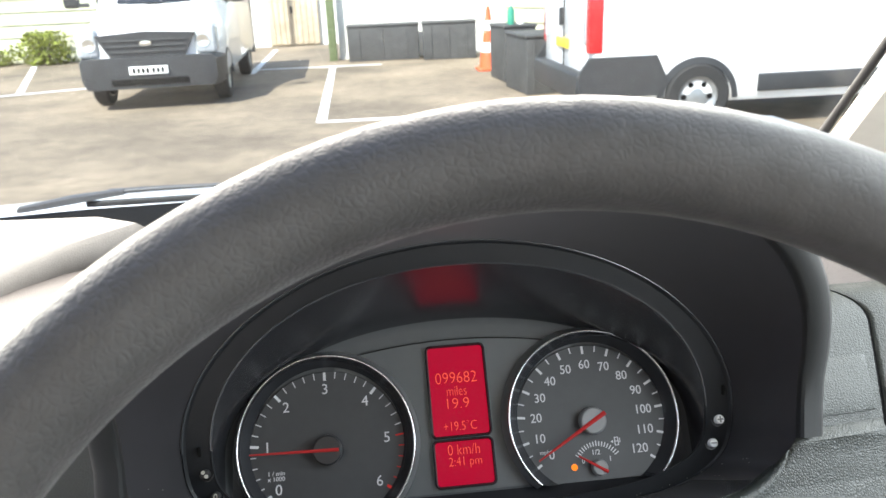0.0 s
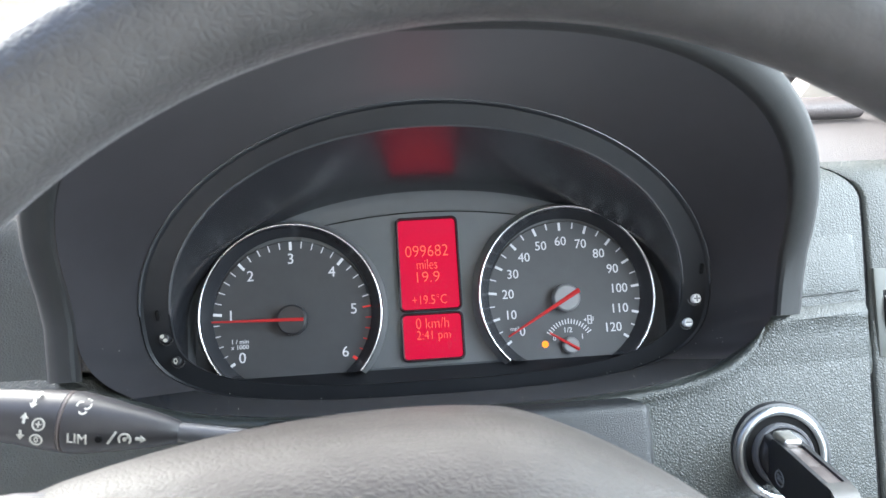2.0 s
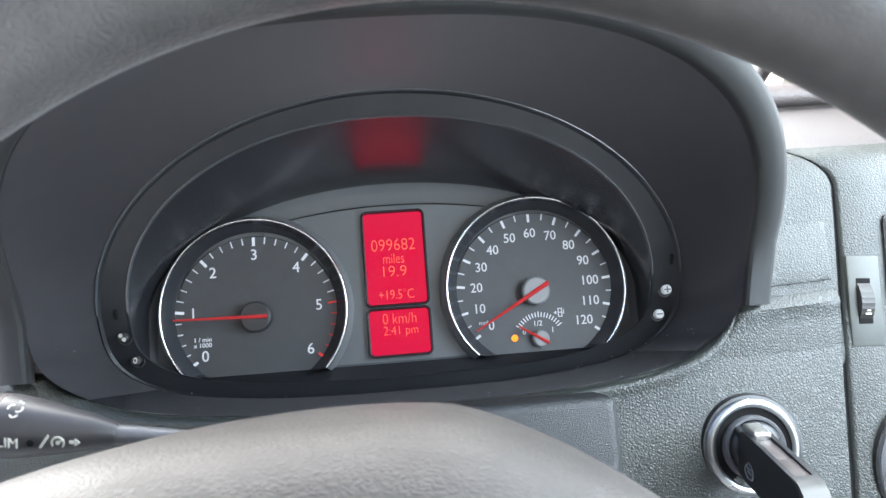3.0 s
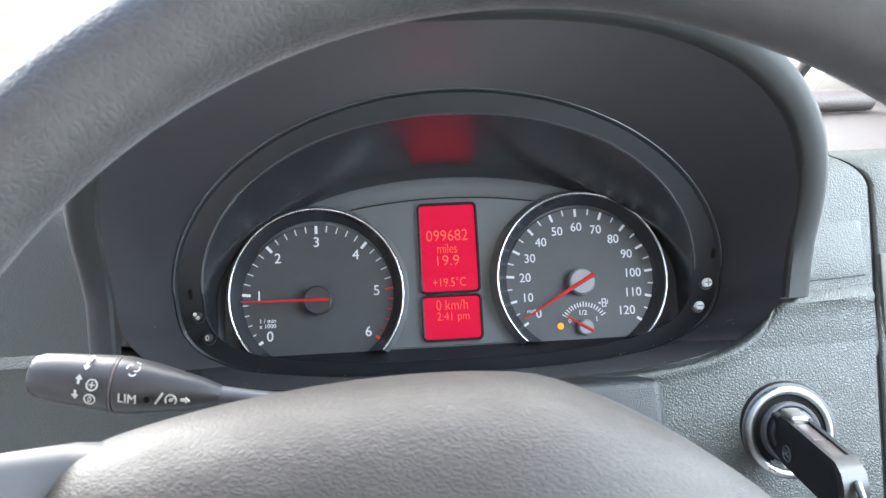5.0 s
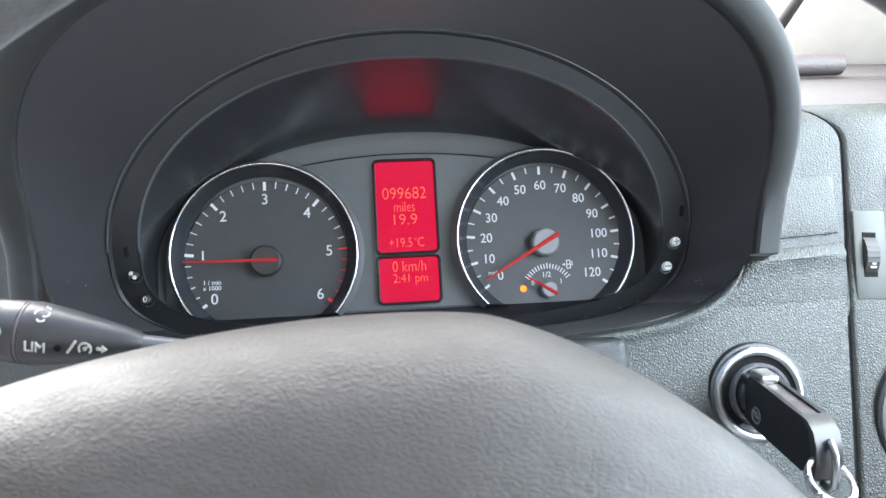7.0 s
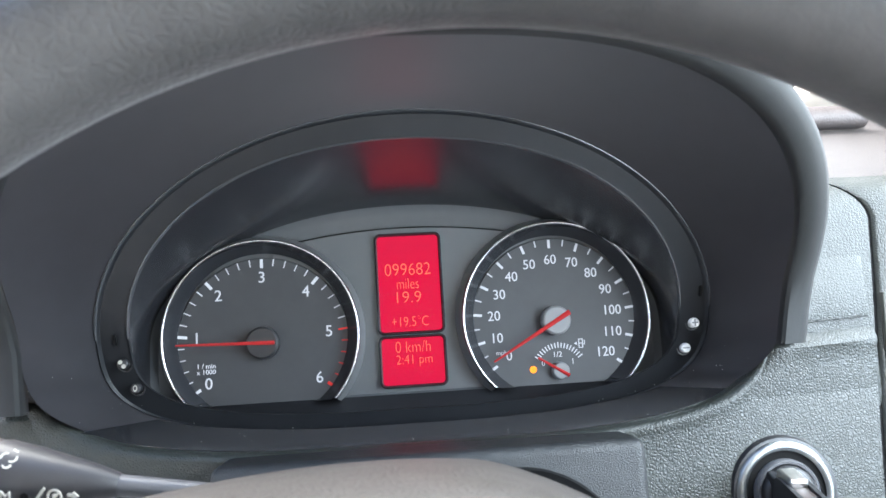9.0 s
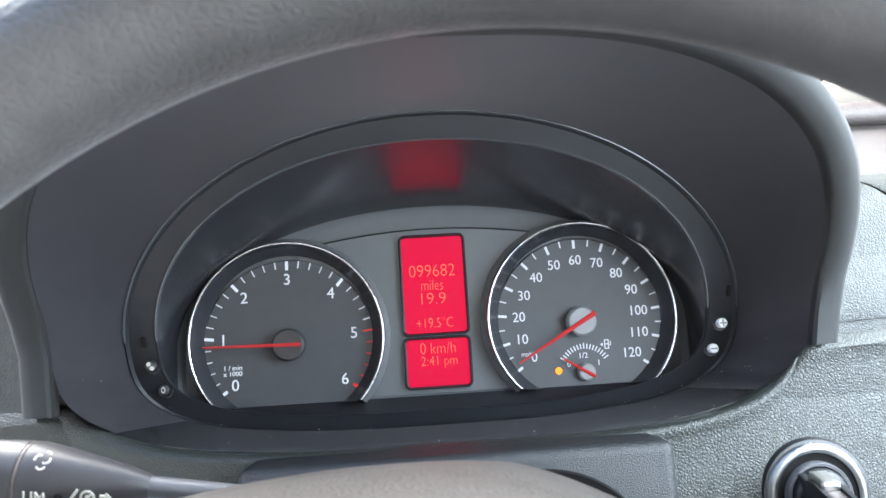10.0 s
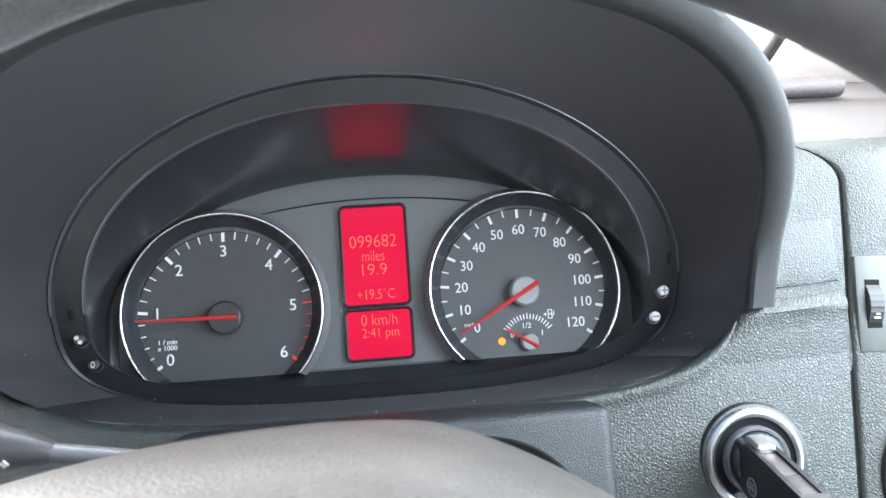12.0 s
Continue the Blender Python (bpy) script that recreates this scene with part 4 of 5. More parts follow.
knob = thing("light_switch", "black rotary headlamp switch in a round recess", "light switch", VAN @ pose(0.2770, -0.0622, -0.1070))
part("surround", lathe([(0.0392, 0.003), (0.0388, -0.001), (0.0375, -0.0022), (0.0362, -0.001), (0.0356, 0.004)], 56), "dash_smooth", knob)
part("dial_plate", lathe([(0.0358, 0.002), (0.0350, 0.0005), (0.0255, 0.0), (0.0001, 0.0)], 48), "switch", knob, "black plate with symbols")
part("turning_knob", lathe([(0.0254, 0.001), (0.0248, -0.004), (0.0235, -0.0058), (0.0225, -0.0052), (0.0001, -0.0050)], 48), "switch", knob)
part("grip_bar", box(-0.0045, 0.0045, -0.0160, -0.0040, -0.0215, 0.0215, 0.0030, 3), "switch", knob, "raised grip across the knob")
for a in (132, 156, 181):
    part("symbol", moved(join(lathe([(0.0007, -0.0004), (0.0007, -0.0008), (0.0014, -0.0008), (0.0014, -0.0004)], 14), box(0.0020, 0.0034, -0.0008, -0.0004, -0.0002, 0.0002), box(0.0020, 0.0034, -0.0008, -0.0004, 0.0006, 0.0010)), at(0.0302 * math.cos(radians(a)), 0, 0.0302 * math.sin(radians(a)))), "hub_grey", knob)

pod = thing("dash_tray", "raised storage lid on the dashboard with a pale curved edge", "storage tray", I4)
plan = [(-0.255, 0.285), (-0.280, 0.255), (-0.305, 0.220), (-0.325, 0.175), (-0.340, 0.11), (-0.348, 0.0), (-0.60, -0.03), (-0.85, -0.03), (-0.85, 0.28), (-0.60, 0.325), (-0.40, 0.325), (-0.30, 0.315)]
mid_at = Vector((-0.55, 0.15, 0))
lid_loops = []
for grow, z in ((0.985, 1.395), (1.0, 1.400), (1.0, 1.408), (0.992, 1.415), (0.972, 1.420), (0.90, 1.424), (0.5, 1.427), (0.02, 1.428)):
    lid_loops.append([Vector((mid_at.x + (x - mid_at.x) * grow, mid_at.y + (y - mid_at.y) * grow, z)) for x, y in plan])
part("lid", loft(lid_loops, True, False, True), "tray_lid", pod, "pale lid with a rounded edge")
part("side_wall", loft([[Vector((mid_at.x + (x - mid_at.x) * g, mid_at.y + (y - mid_at.y) * g, z)) for x, y in plan] for g, z in ((0.965, 1.397), (0.955, 1.36), (0.95, 1.20))]), "dash_smooth", pod, "grey side below the lid")
part("cubby", box(-0.285, -0.200, 0.175, 0.270, 1.345, 1.402, 0.008), "door_card", pod, "small bluish-grey box beside the lid")

# ---- the cab round it (world axes) ----


def slab(name, mat, label, category, corners, thick, kind="structure"):
    a, b, c, d = [Vector(p) for p in corners]
    nrm = (b - a).cross(d - a).normalized() * thick
    return single(name, loft([[a, b, c, d], [p + nrm for p in (a, b, c, d)]], True, True, True), mat, label, category, I4, kind=kind)


# unseen roof, its front edge placed to steer the sun inside
single("roof", box(-1.50, 0.53, -1.25, -0.33, 2.08, 2.14, 0.02), "roof_lining", "pale grey cab roof lining, unseen, shading the cab", "roof", I4, kind="structure")
# unseen bulkhead and floor, added pale to bounce light into the tunnel
single("bulkhead", box(-1.50, 0.53, -1.30, -1.24, 0.55, 2.14), "bulkhead", "pale unseen panel behind the seats, for bounce light", "bulkhead", I4, kind="structure")
single("cab_floor", box(-1.50, 0.53, -1.30, 0.95, 0.50, 0.56), "bulkhead", "pale unseen cab floor, for bounce light", "floor", I4, kind="structure")
# unseen doors, their cards lightened for more bounce
for side, x0, x1 in (("left", -1.50, -1.44), ("right", 0.47, 0.53)):
    door = thing("door_" + side, "grey unseen cab door with a large window opening", "van door", I4, kind="structure")
    part("door_card", box(x0, x1, -1.25, 0.62, 0.55, 1.42, 0.01), "door_card", door)
    part("rear_post", box(x0, x1, -1.25, -0.85, 1.42, 2.10), "trim", door)
    part("top_rail", box(x0, x1, -0.85, -0.35, 1.98, 2.10), "trim", door)


def pillar(name, foot_at, head_at):
    f, h = Vector(foot_at), Vector(head_at)
    d = (h - f).normalized()
    k = 1 if f.x > 0 else -1
    sec = [(k * x, y) for x, y in [(-0.055, -0.010), (-0.050, -0.022), (-0.015, -0.040), (0.040, -0.060), (0.075, -0.075), (0.095, -0.085), (0.095, 0.02), (0.02, 0.035), (-0.045, 0.010)]]
    loops = [[p + Vector((x, y, 0)) for x, y in sec] for p in (f - d * 0.15, f, f.lerp(h, 0.5), h, h + d * 0.1)]
    ob = thing(name, "beige trimmed windscreen pillar with a black rubber edge", "pillar", I4, kind="structure")
    part("pillar_trim", loft(loops, True, True, True), "trim", ob)
    s = Vector((-0.058 * k, 0.0, 0))
    part("rubber_edge", tube([p + s + Vector((0, 0.004, 0)) for p in (f - d * 0.15, f, f.lerp(h, 0.10), f.lerp(h, 0.2), h)], [0.009, 0.008, 0.006, 0.004, 0.003], 10), "rubber", ob, "black rubber seal")


pillar("pillar_right", (0.420, 0.332, 1.35), (0.387, -0.295, 2.08))
pillar("pillar_left", (-1.200, 0.332, 1.35), (-1.167, -0.295, 2.08))
gl = []
for k in range(9):
    v = k / 8
    row = []
    for j in range(21):
        u = j / 20 * 2 - 1
        row.append(Vector((-0.39 + u * (0.90 - 0.12 * v), 0.93 - 1.15 * v - 0.27 * abs(u) ** 2.4 * (1 - 0.7 * v), 1.19 + 0.91 * v)))
    gl.append(row)
gn = [[p + Vector((0, 0.004, 0.004)) for p in r] for r in gl]
screen_glass = single("windscreen", join(loft(gl, False), loft(gn, False)), "glass", "curved laminated windscreen glass", "windscreen", I4, kind="structure")
screen_glass.visible_shadow = False

# ---- outside ----
M.update({
    "asphalt": material("worn_asphalt", (0.185, 0.147, 0.104), 0.9, vary=0.22, vary_scale=5, stain=0.5, stain_scale=0.55, bump=0.5, bump_scale=60, depth=0.006),
    "line": material("road_paint", (0.72, 0.72, 0.70), 0.7, vary=0.12, vary_scale=25, stain=0.12, stain_scale=3),
    "van_white": material("white_van_paint", (0.78, 0.78, 0.78), 0.25, vary=0.02, vary_scale=4, stain=0.03, stain_scale=2, coat=0.5),
    "van_plastic": material("grey_bumper_plastic", (0.025, 0.026, 0.028), 0.55, vary=0.12, vary_scale=12, stain=0.15, stain_scale=3),
    "van_glass": material("dark_van_glass", (0.015, 0.018, 0.02), 0.05, spec=0.8),
    "lamp_clear": material("clear_lamp", (0.36, 0.38, 0.40), 0.12, spec=0.8, vary=0.2, vary_scale=30),
    "lamp_red": material("red_lamp", (0.55, 0.008, 0.012), 0.2, spec=0.7),
    "plate_white": material("number_plate_white", (0.75, 0.75, 0.72), 0.4),
    "plate_yellow": material("number_plate_yellow", (0.75, 0.55, 0.05), 0.4),
    "tyre": material("tyre_rubber", (0.018, 0.018, 0.018), 0.8, vary=0.2, vary_scale=20),
    "steel": material("painted_steel_wheel", (0.30, 0.31, 0.32), 0.4, 0.6, vary=0.15, vary_scale=12),
    "siding": material("pale_green_boards", (0.50, 0.50, 0.36), 0.7, vary=0.06, vary_scale=8, stain=0.12, stain_scale=1.2, bump=0.2, bump_scale=40, depth=0.002, piece=0.05),
    "wall_white": material("white_render", (0.74, 0.73, 0.68), 0.8, vary=0.05, vary_scale=6, stain=0.12, stain_scale=0.8),
    "door_wood": material("faded_brown_door", (0.52, 0.43, 0.31), 0.7, vary=0.12, vary_scale=10, stain=0.2, stain_scale=1.5),
    "green_post": material("green_painted_steel", (0.12, 0.15, 0.07), 0.6, vary=0.15, vary_scale=12),
    "black_bin": material("weathered_black_plastic", (0.055, 0.056, 0.056), 0.65, vary=0.2, vary_scale=8, stain=0.25, stain_scale=1.5),
    "cone_orange": material("cone_orange", (0.75, 0.10, 0.03), 0.55, vary=0.12, vary_scale=12),
    "leaf": material("green_leaves", (0.19, 0.22, 0.03), 0.6, island=0.45),
    "bark": material("brown_bark", (0.12, 0.09, 0.06), 0.9, vary=0.3, vary_scale=15),
    "bottle_green": material("green_bottle", (0.03, 0.22, 0.14), 0.3),
})
single("ground", ([Vector(p) for p in ((-900, -900, 0), (900, -900, 0), (900, 900, 0), (-900, 900, 0))], [(0, 1, 2, 3)]), "asphalt", "worn stained tarmac of the van park", "ground", I4, kind="structure")


def paint_line(x0, y0, x1, y1, w=0.10):
    a, b = Vector((x0, y0, 0)), Vector((x1, y1, 0))
    s = (b - a).normalized().cross(Vector((0, 0, 1))) * w / 2
    lo = [a - s, b - s, b + s, a + s]
    single("parking_line", loft([[p + Vector((0, 0, 0.004)) for p in lo], [p + Vector((0, 0, 0.008)) for p in lo]], True, True, True), "line", "worn white painted parking bay line", "road marking", I4, "parking bay lines", "structure")


for x0, y0, x1, y1 in ((-0.72, 9.2, -0.86, 16.4), (-0.77, 9.2, 3.0, 9.05), (-7.6, 13.6, -5.2, 14.6), (-8.8, 20.4, -6.6, 14.3), (-2.50, 15.6, -2.72, 21.9), (-2.6, 16.4, 0.2, 16.2)):
    paint_line(x0, y0, x1, y1, 0.13)


def wheel_of(parent, x, y, r=0.34, w=0.21, side=1):
    t = part("wheel", moved(lathe([(r * 0.60, -w / 2), (r * 0.90, -w / 2), (r, -w * 0.36), (r, w * 0.36), (r * 0.90, w / 2), (r * 0.60, w / 2)], 40, axis="x"), at(x, y, r)), "tyre", parent, "black tyre")
    part("rim", moved(lathe([(r * 0.61, -0.02 * side), (r * 0.60, w * 0.44 * side), (r * 0.54, w * 0.40 * side), (r * 0.42, w * 0.24 * side), (r * 0.20, w * 0.34 * side), (0.001, w * 0.36 * side)], 36, axis="x"), at(x, y, r)), "steel", t, "dull steel wheel")
    for k in range(6):
        a = 2 * math.pi * k / 6
        part("rim_hole", moved(lathe([(0.001, 0.0), (r * 0.085, 0.0), (r * 0.09, -0.01 * side)], 12, axis="x"), at(x + w * 0.335 * side, y + r * 0.40 * math.cos(a), r + r * 0.40 * math.sin(a))), "seam", t)


def section_body(stations):
    """A car body from cross-sections along y: (y, half width, z low, z high, shoulder z, top half width)."""
    loops = []
    for y, hw, zl, zh, zs, tw in stations:
        right = [(hw * 0.94, zl), (hw, zl + 0.10), (hw, zs), (hw * 0.985, zs + (zh - zs) * 0.2), (tw + (hw - tw) * 0.12, zh - 0.12), (tw * 0.93, zh - 0.03), (tw * 0.6, zh)]
        lp = [Vector((x, y, z)) for x, z in right] + [Vector((-x, y, z)) for x, z in reversed(right)]
        loops.append(lp)
    return loft(loops, True, True, True)


def old_van():
    """The white van nose-on, built round its front axle's middle, nose towards -y."""
    m = pose(-3.36, 12.10, 0, 0, 0, 3) @ Matrix.Scale(1.07, 4)
    v = thing("parked_van", "white older panel van with black bumper parked nose out", "van", m)
    part("body", section_body([(-0.72, 0.80, 0.52, 1.02, 0.90, 0.72), (-0.60, 0.93, 0.45, 1.16, 0.98, 0.78), (-0.30, 0.975, 0.40, 1.28, 1.02, 0.80), (0.16, 0.985, 0.38, 1.38, 1.06, 0.84), (0.20, 0.985, 0.38, 1.42, 1.06, 0.82),
                               (0.78, 0.985, 0.38, 2.16, 1.10, 0.74), (1.05, 0.985, 0.38, 2.32, 1.15, 0.78), (1.6, 0.985, 0.38, 2.38, 1.2, 0.82), (4.2, 0.985, 0.40, 2.38, 1.2, 0.82), (4.25, 0.95, 0.45, 2.32, 1.2, 0.80)]), "van_white", v, "white painted body")
    ws = []
    for k in range(5):
        s = k / 4
        ws.append([Vector((u * (0.80 - 0.10 * s), 0.17 + 0.60 * s + 0.10 * abs(u) ** 2 - 0.02, 1.40 + 0.76 * s + 0.012)) for u in (-1, -0.6, 0, 0.6, 1)])
    part("windscreen", join(loft(ws, False), loft([[p + Vector((0, 0.02, -0.015)) for p in r] for r in ws], False)), "van_glass", v, "dark windscreen")
    part("bumper", loft([[Vector((x, y, z)) for x, z in ((-0.90 * k, 0.30), (0.90 * k, 0.30), (0.95 * k, 0.42), (0.95 * k, 0.66), (0.90 * k, 0.72), (-0.90 * k, 0.72), (-0.95 * k, 0.66), (-0.95 * k, 0.42))] for y, k in ((-0.86, 0.80), (-0.82, 0.96), (-0.62, 1.03), (-0.36, 1.045))], True, True, True), "van_plastic", v, "black plastic bumper")
    part("grille", loft([[Vector((x, y, z)) for x, z in ((-0.50, 0.72), (0.50, 0.72), (0.66, 1.02), (0, 1.06), (-0.66, 1.02))] for y in (-0.80, -0.62)], True, True, True), "van_plastic", v, "dark grille")
    for k in range(3):
        part("grille_bar", box(-0.50 - 0.03 * k, 0.50 + 0.03 * k, -0.815, -0.79, 0.775 + 0.075 * k, 0.80 + 0.075 * k, 0.006), "van_plastic", v)
    part("badge", moved(lathe([(0.001, -0.012), (0.055, -0.010), (0.06, 0.004)], 24), pose(0, -0.812, 0.90) @ Matrix.Diagonal((1.5, 1, 0.6, 1))), "chrome", v, "plain oval badge")
    part("number_plate", box(-0.26, 0.26, -0.885, -0.86, 0.49, 0.60, 0.005), "plate_white", v, "white number plate")
    for k in range(7):
        part("plate_bar", box(-0.21 + 0.06 * k + (0.02 if k > 3 else 0), -0.175 + 0.06 * k + (0.02 if k > 3 else 0), -0.888, -0.884, 0.512, 0.578), "seam", v)
    for s in (-1, 1):
        lamp = part("headlamp", box(min(s * 0.64, s * 0.94), max(s * 0.64, s * 0.94), -0.76, -0.40, 0.72, 1.12, 0.06, 4), "lamp_clear", v, "clear headlamp")
        part("reflector", moved(lathe([(0.001, -0.01), (0.085, -0.02), (0.09, 0.0)], 24), at(s * 0.76, -0.755, 0.90)), "chrome", lamp)
        mir = part("mirror", box(min(s * 1.08, s * 1.30), max(s * 1.08, s * 1.30), 0.26, 0.38, 1.38, 1.68, 0.04, 3), "van_plastic", v, "black door mirror")
        part("mirror_arm", tube([(s * 0.96, 0.36, 1.42), (s * 1.1, 0.34, 1.42)], 0.03, 8), "van_plastic", mir)
        part("side_window", box(min(s * 0.93, s * 0.972), max(s * 0.93, s * 0.972), 0.75, 1.35, 1.36, 2.0, 0.015), "van_glass", v, "dark side window")
        part("wheel_arch", moved(lathe([(0.37, -0.05), (0.40, -0.05), (0.41, 0.02), (0.37, 0.03)], 24, 0, 180, "x"), at(s * 0.965, 0, 0.34)), "van_plastic", v)
        wheel_of(v, s * 0.86, 0.0, side=s)
        wheel_of(v, s * 0.86, 3.3, side=s)
    part("lower_grille", box(-0.52, 0.52, -0.872, -0.84, 0.345, 0.435, 0.01), "seam", v, "dark slot low in the bumper")
    for s in (-1, 1):
        part("fog_lamp", moved(lathe([(0.001, -0.012), (0.06, -0.008), (0.07, 0.01)], 20), at(s * 0.70, -0.845, 0.44)), "lamp_clear", v, "round fog lamp")
    part("bonnet_vent", box(-0.34, 0.34, -0.02, 0.02, 1.345, 1.358, 0.005), "van_plastic", v, "black slot in the bonnet")


def big_van():
    """The large white van, built with its tail at -y and its near flank on -x; it stands across the yard."""
    m = pose(2.25, 8.34, 0, 0, 0, -90)
    v = thing("parked_van", "large white panel van with grey side mouldings and red tail lamps", "van", m)
    part("body", section_body([(0.0, 0.98, 0.40, 2.50, 1.2, 0.88), (0.04, 1.02, 0.30, 2.54, 1.2, 0.92), (3.9, 1.025, 0.28, 2.54, 1.2, 0.92), (4.5, 1.02, 0.40, 2.50, 1.2, 0.88), (5.3, 0.98, 0.40, 1.5, 1.1, 0.85), (5.7, 0.85, 0.45, 1.05, 0.9, 0.7)]), "van_white", v, "white painted body")
    part("bumper", box(-1.03, 1.03, -0.16, 0.12, 0.36, 0.66, 0.04), "van_plastic", v, "grey rear bumper step")
    for s in (-1, 1):
        lamp = part("tail_lamp", box(min(s * 0.90, s * 1.035), max(s * 0.90, s * 1.035), -0.03, 0.12, 0.86, 1.62, 0.02), "lamp_red", v, "tall red tail lamp")
        part("clear_lens", box(min(s * 0.84, s * 0.905), max(s * 0.84, s * 0.905), -0.045, 0.02, 0.95, 1.50, 0.012), "lamp_clear", lamp, "clear inner lens")
        part("rear_door", box(min(s * 0.015, s * 0.885), max(s * 0.015, s * 0.885), -0.035, 0.03, 0.62, 2.36, 0.02), "van_white", v, "white rear door")
        part("rear_window", box(min(s * 0.12, s * 0.78), max(s * 0.12, s * 0.78), -0.045, -0.02, 1.42, 2.05, 0.02), "van_glass", v)
        part("flank_moulding", loft([[Vector((s * x, y, z)) for y, z in ((-0.13, 0.40), (0.74, 0.40), (0.82, 0.58), (0.70, 0.82), (-0.02, 0.82), (-0.13, 0.66))] for x in (1.0, 1.05)], True, True, True), "van_plastic", v, "grey corner moulding")
        part("flank_moulding", box(min(s * 1.0, s * 1.045), max(s * 1.0, s * 1.045), 1.84, 3.60, 0.38, 0.57, 0.015), "van_plastic", v, "grey side strip")
        part("wheel_arch", moved(lathe([(0.38, -0.06), (0.43, -0.06), (0.45, 0.02), (0.38, 0.03)], 28, 0, 180, "x"), at(s * 1.015, 1.17, 0.33)), "van_plastic", v, "dark wheel arch")
        wheel_of(v, s * 0.95, 1.17, 0.36, 0.22, s)
        wheel_of(v, s * 0.92, 4.9, 0.36, 0.22, s)
    part("door_gap", box(-0.006, 0.006, -0.04, 0.0, 0.62, 2.36), "seam", v)
    part("number_plate", box(-0.26, 0.26, -0.06, -0.034, 0.86, 0.97, 0.004), "plate_yellow", v, "yellow number plate")
    part("door_handle", box(-0.10, -0.03, -0.07, -0.03, 1.10, 1.30, 0.012), "van_plastic", v, "black door handle")


old_van()
big_van()


def planter(x, y, w, d, h, turn, label):
    m = pose(x, y, 0, 0, 0, turn)
    p = thing("storage_box", label, "storage box", m, "black boxes along the wall")
    part("body", box(-w / 2, w / 2, -d / 2, d / 2, 0, h - 0.04, 0.02), "black_bin", p)
    part("lid", box(-w / 2 - 0.02, w / 2 + 0.02, -d / 2 - 0.02, d / 2 + 0.02, h - 0.045, h, 0.015), "black_bin", p, "flat lid")
    for k in range(3):
        part("rib", box(-w / 2 + w * (k + 0.5) / 3 - 0.02, -w / 2 + w * (k + 0.5) / 3 + 0.02, -d / 2 - 0.014, -d / 2 + 0.01, 0.06, h - 0.08, 0.005), "black_bin", p)


planter(0.30, 17.4, 1.62, 0.7, 0.80, -2, "weathered black plastic box against the white wall")
planter(1.78, 17.0, 1.20, 0.7, 0.82, -4, "dark brown weathered box against the white wall")
planter(2.55, 11.1, 0.75, 1.1, 0.86, 6, "black plastic box beside the large van")
planter(2.42, 12.6, 0.55, 0.9, 0.92, 6, "black plastic box beside the large van")
cone = thing("traffic_cone", "orange traffic cone with white bands standing by the boxes", "traffic cone", pose(2.24, 14.1, 0))
part("base", box(-0.24, 0.24, -0.24, 0.24, 0, 0.06, 0.02), "cone_orange", cone)
for z0, z1, mt in ((0.06, 0.34, "cone_orange"), (0.34, 0.52, "line"), (0.52, 0.74, "cone_orange"), (0.74, 0.92, "line"), (0.92, 1.18, "cone_orange")):
    part("band", lathe([(0.20 - 0.145 * z0, z0), (0.20 - 0.145 * z1, z1)], 28, axis="z"), mt, cone)
for x, y, mt, h in ((2.35, 12.35, "bottle_green", 0.34), (2.52, 12.4, "line", 0.22), (2.44, 12.8, "cone_orange", 0.25)):
    b = thing("bottle", "small plastic bottle standing on the black box", "bottle", pose(x, y, 0.92), "bottles on the box")
    part("body", lathe([(0.001, 0), (0.06, 0), (0.06, h * 0.65), (0.025, h * 0.8), (0.025, h * 0.9)], 20, axis="z"), mt, b)
    part("cap", lathe([(0.03, h * 0.88), (0.03, h), (0.001, h)], 16, axis="z"), "line", b)

# building behind: white rendered wall, boarded walls, a door
wall = thing("back_building", "white rendered building with pale green boarded walls and a faded door", "building", I4)
part("rendered_wall", box(-0.75, 3.3, 17.9, 18.15, 0, 4.2), "wall_white", wall, "white rendered wall")
part("plinth", box(-0.70, 3.3, 17.86, 17.92, 0, 0.12), "wall_white", wall)
part("corner_post", box(-0.98, -0.80, 17.6, 17.9, 0, 4.2, 0.01), "green_post", wall, "green painted post")
part("recess_wall", box(-6.0, -0.8, 23.3, 23.5, 0, 4.2), "wall_white", wall)
door = part("door", box(-3.0, -1.5, 23.2, 23.32, 0.02, 2.2, 0.01), "door_wood", wall, "faded brown double door")
for k in range(9):
    part("board", box(-2.98 + 0.165 * k, -2.83 + 0.165 * k, 23.17, 23.21, 0.06, 2.16, 0.008), "door_wood", door)
part("door_handle", box(-2.32, -2.26, 23.12, 23.18, 0.95, 1.15, 0.01), "van_plastic", door)
post = single("drain_pipe", tube([(-3.35, 21.8, 0), (-3.30, 21.8, 4.0)], 0.07, 14), "van_plastic", "dark grey drain pipe on the wall", "pipe", I4)
for k in range(13):
    part("board", moved(box(-14.0, -5.4, -0.012, 0.012, 0.0, 0.335, 0.006, 1), pose(0, 21.29, 0.04 + 0.325 * k, -6, 0, 0)), "siding", wall)
part("board_backing", box(-14.0, -5.4, 21.34, 21.6, 0, 4.2), "siding", wall)
for k in range(13):
    part("board", moved(box(-0.012, 0.012, -3.2, 3.2, 0.0, 0.335, 0.006, 1), pose(4.3, 15.6, 0.04 + 0.325 * k, 0, 0, 24) @ pose(-0.03, 0, 0, 0, 6, 0)), "siding", wall)
part("board_backing", moved(box(0.02, 0.2, -3.2, 3.2, 0, 4.2), pose(4.3, 15.6, 0, 0, 0, 24)), "siding", wall)


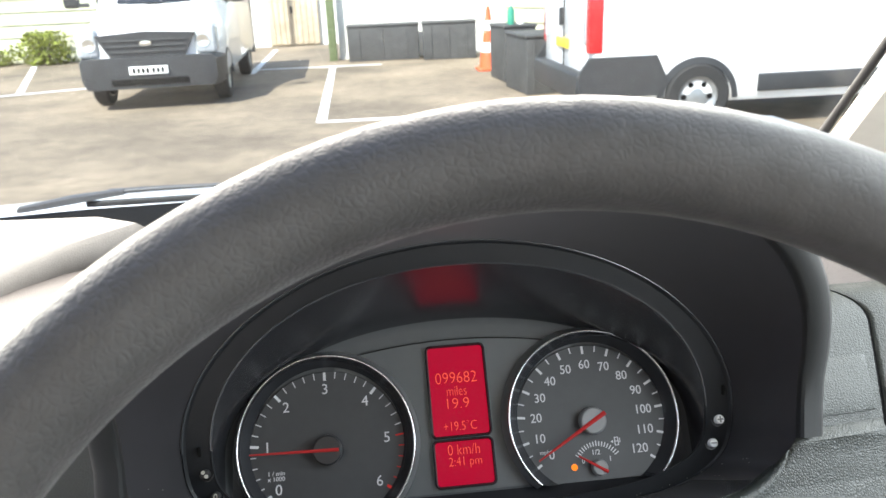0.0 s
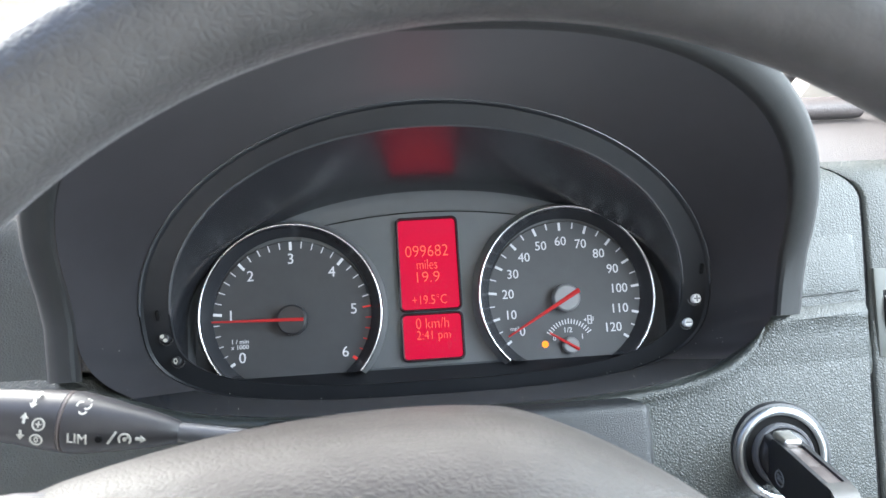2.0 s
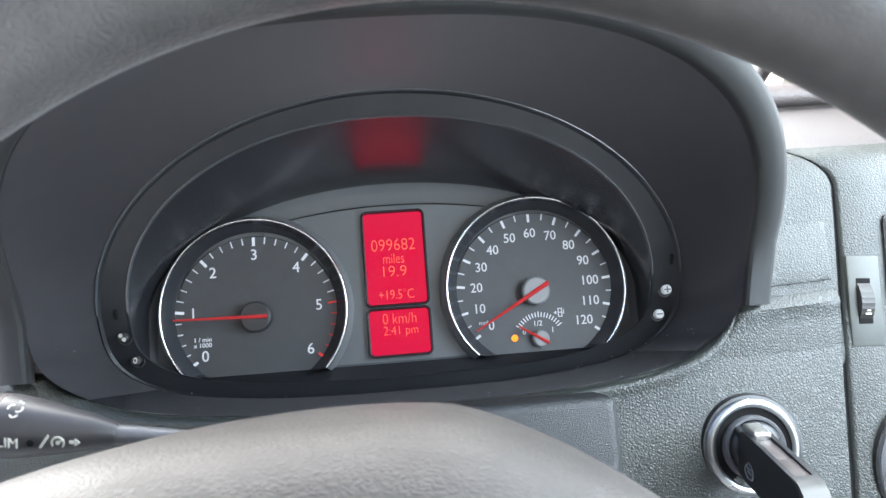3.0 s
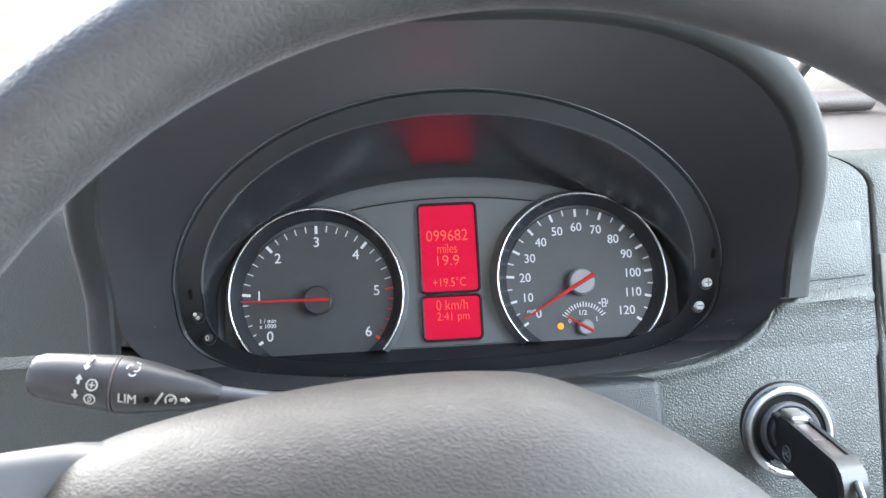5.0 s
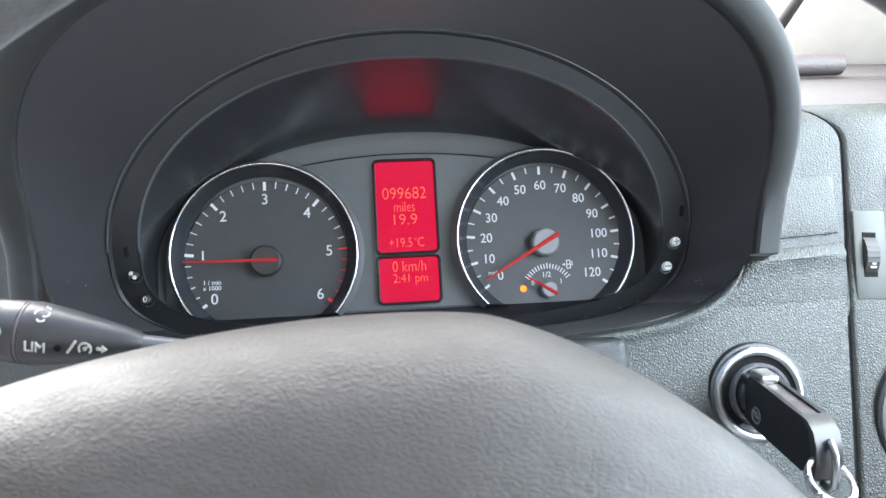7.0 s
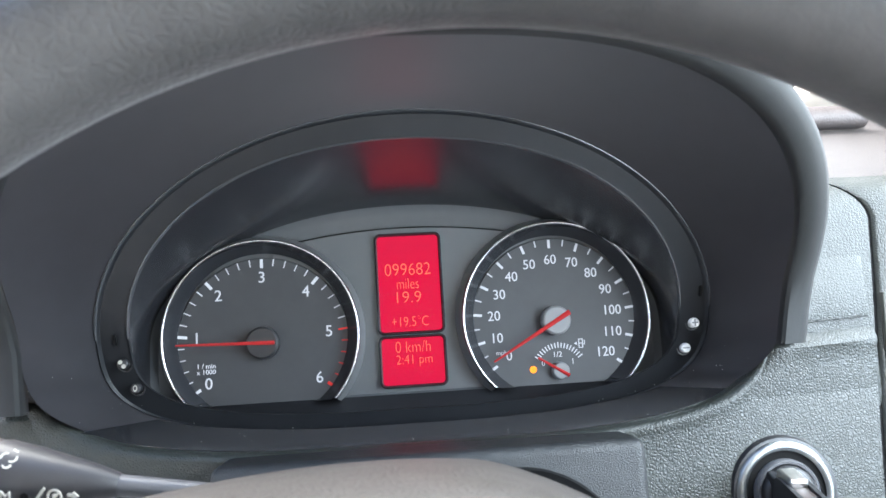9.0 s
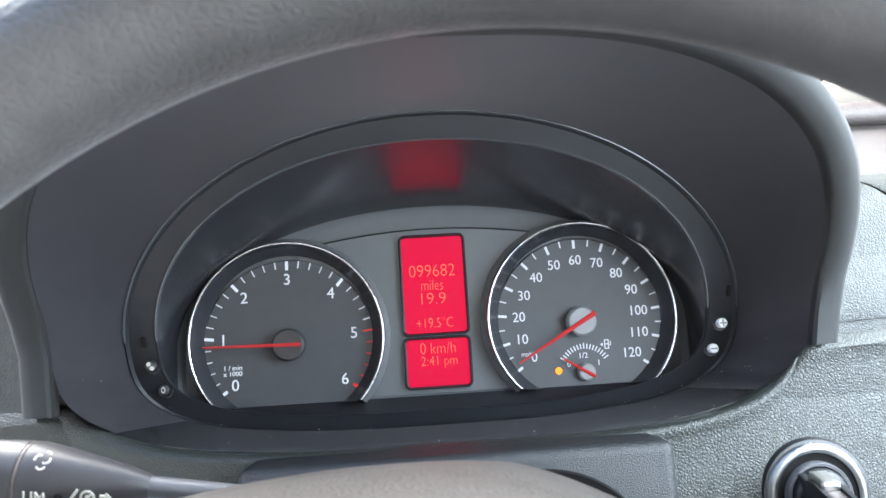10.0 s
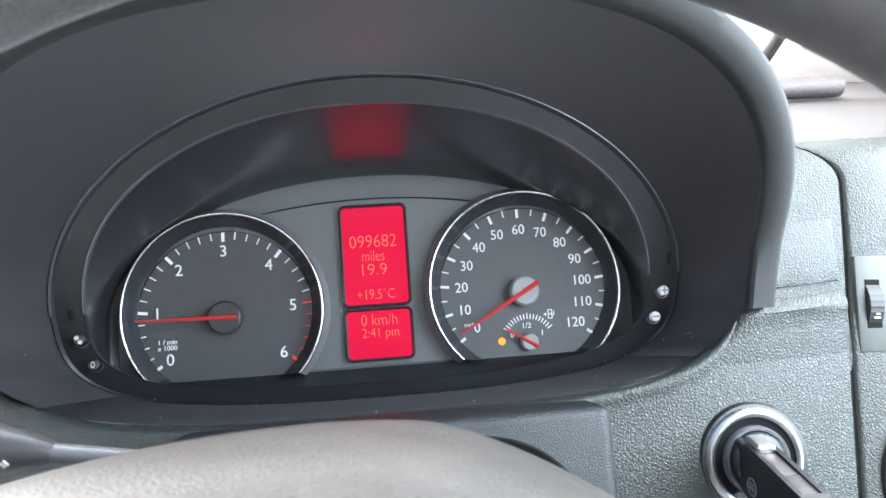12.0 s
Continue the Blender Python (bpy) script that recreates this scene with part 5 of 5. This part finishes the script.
def shrub(name, x, y, w, h, count, mat, label, seed, leaf=0.07, base=0.0):
    rnd = random.Random(seed)
    verts, faces = [], []
    for _ in range(count):
        a, r, u = rnd.uniform(0, 6.283), rnd.random() ** 0.5, rnd.random()
        lump = 0.75 + 0.25 * math.sin(a * 3 + seed) * math.cos(u * 7 + seed)
        p = Vector((r * w * lump * math.cos(a) * (0.5 + 0.7 * math.sin(math.pi * (0.15 + 0.8 * u))), r * w * lump * math.sin(a), base + h * u * (0.8 + 0.2 * lump)))
        d = Vector((rnd.uniform(-1, 1), rnd.uniform(-1, 1), rnd.uniform(-0.3, 1))).normalized()
        s = d.cross(Vector((rnd.uniform(-1, 1), rnd.uniform(-1, 1), rnd.uniform(-1, 1)))).normalized()
        q = d.cross(s)
        L = leaf * rnd.uniform(0.6, 1.3)
        k = len(verts)
        verts += [p, p + d * L * 0.5 + s * L * 0.32 + q * L * 0.08, p + d * L, p + d * L * 0.5 - s * L * 0.32 + q * L * 0.08]
        faces += [(k, k + 1, k + 2), (k, k + 2, k + 3)]
    ob = thing(name, label, "shrub", pose(x, y, 0))
    me = bpy.data.meshes.new("leaves")
    me.from_pydata([tuple(v) for v in verts], [], faces)
    me.materials.append(M[mat])
    part("leaves", me, mat, ob)
    for k in range(7):
        a = k * 0.9 + seed
        part("stem", tube([(0, 0, 0), (w * 0.3 * math.cos(a), w * 0.3 * math.sin(a), base + h * 0.5), (w * 0.5 * math.cos(a), w * 0.5 * math.sin(a), base + h * 0.85)], [0.03, 0.02, 0.008], 7), "bark", ob)
    return ob


shrub("shrub", -8.6, 20.7, 0.75, 0.85, 1500, "leaf", "leafy green weeds growing against the boarded wall", 3, 0.11)
shrub("shrub", -10.0, 20.8, 0.6, 0.4, 600, "leaf", "low green weeds at the foot of the wall", 5, 0.09)

# wiper, cowl and bonnet edge of the own van
wiper = thing("windscreen_wiper", "black windscreen wiper resting at the foot of the glass", "wiper", I4)
part("arm", tube([(-0.56, 1.05, 1.262), (-0.46, 1.055, 1.262), (-0.37, 1.06, 1.260), (-0.10, 1.07, 1.255), (0.25, 1.05, 1.23)], [0.006, 0.005, 0.004, 0.004, 0.004], 8), "stalk_grey", wiper)
part("arm_head", loft([[Vector((x, y + dy * w, z + dz * w)) for dy, dz in ((-1, -1), (1, -1), (1, 0.5), (0.3, 1), (-0.3, 1), (-1, 0.5))] for x, y, z, w in ((-0.705, 0.985, 1.253, 0.003), (-0.70, 0.985, 1.255, 0.006), (-0.62, 1.02, 1.259, 0.008), (-0.53, 1.05, 1.262, 0.006))], True, True, True), "stalk_grey", wiper, "tapering grey arm end")
part("blade", box(-0.60, 0.20, 1.030, 1.040, 1.238, 1.250, 0.003), "rubber", wiper)
single("cowl_panel", loft([[Vector((x, y - 0.25 * abs((x + 0.39) / 0.97) ** 2.4, z)) for x in (-1.25, -1.0, -0.8, -0.6, -0.4, -0.2, 0.0, 0.2, 0.45)] for y, z in ((0.945, 1.16), (0.95, 1.205), (0.99, 1.234), (1.035, 1.236), (1.045, 1.20))], False), "seam", "dark plastic cowl panel below the windscreen", "cowl", I4, kind="structure")
single("bonnet", loft([[Vector((x, y, z - 0.05 * (abs(x + 0.39) / 1.0) ** 2)) for x in (-1.3, -1.0, -0.6, -0.2, 0.2, 0.5)] for y, z in ((1.05, 1.16), (1.06, 1.215), (1.10, 1.228), (1.22, 1.218), (1.45, 1.130), (1.65, 0.85))], False), "van_white", "white painted van bonnet below the windscreen", "bonnet", I4, kind="structure")
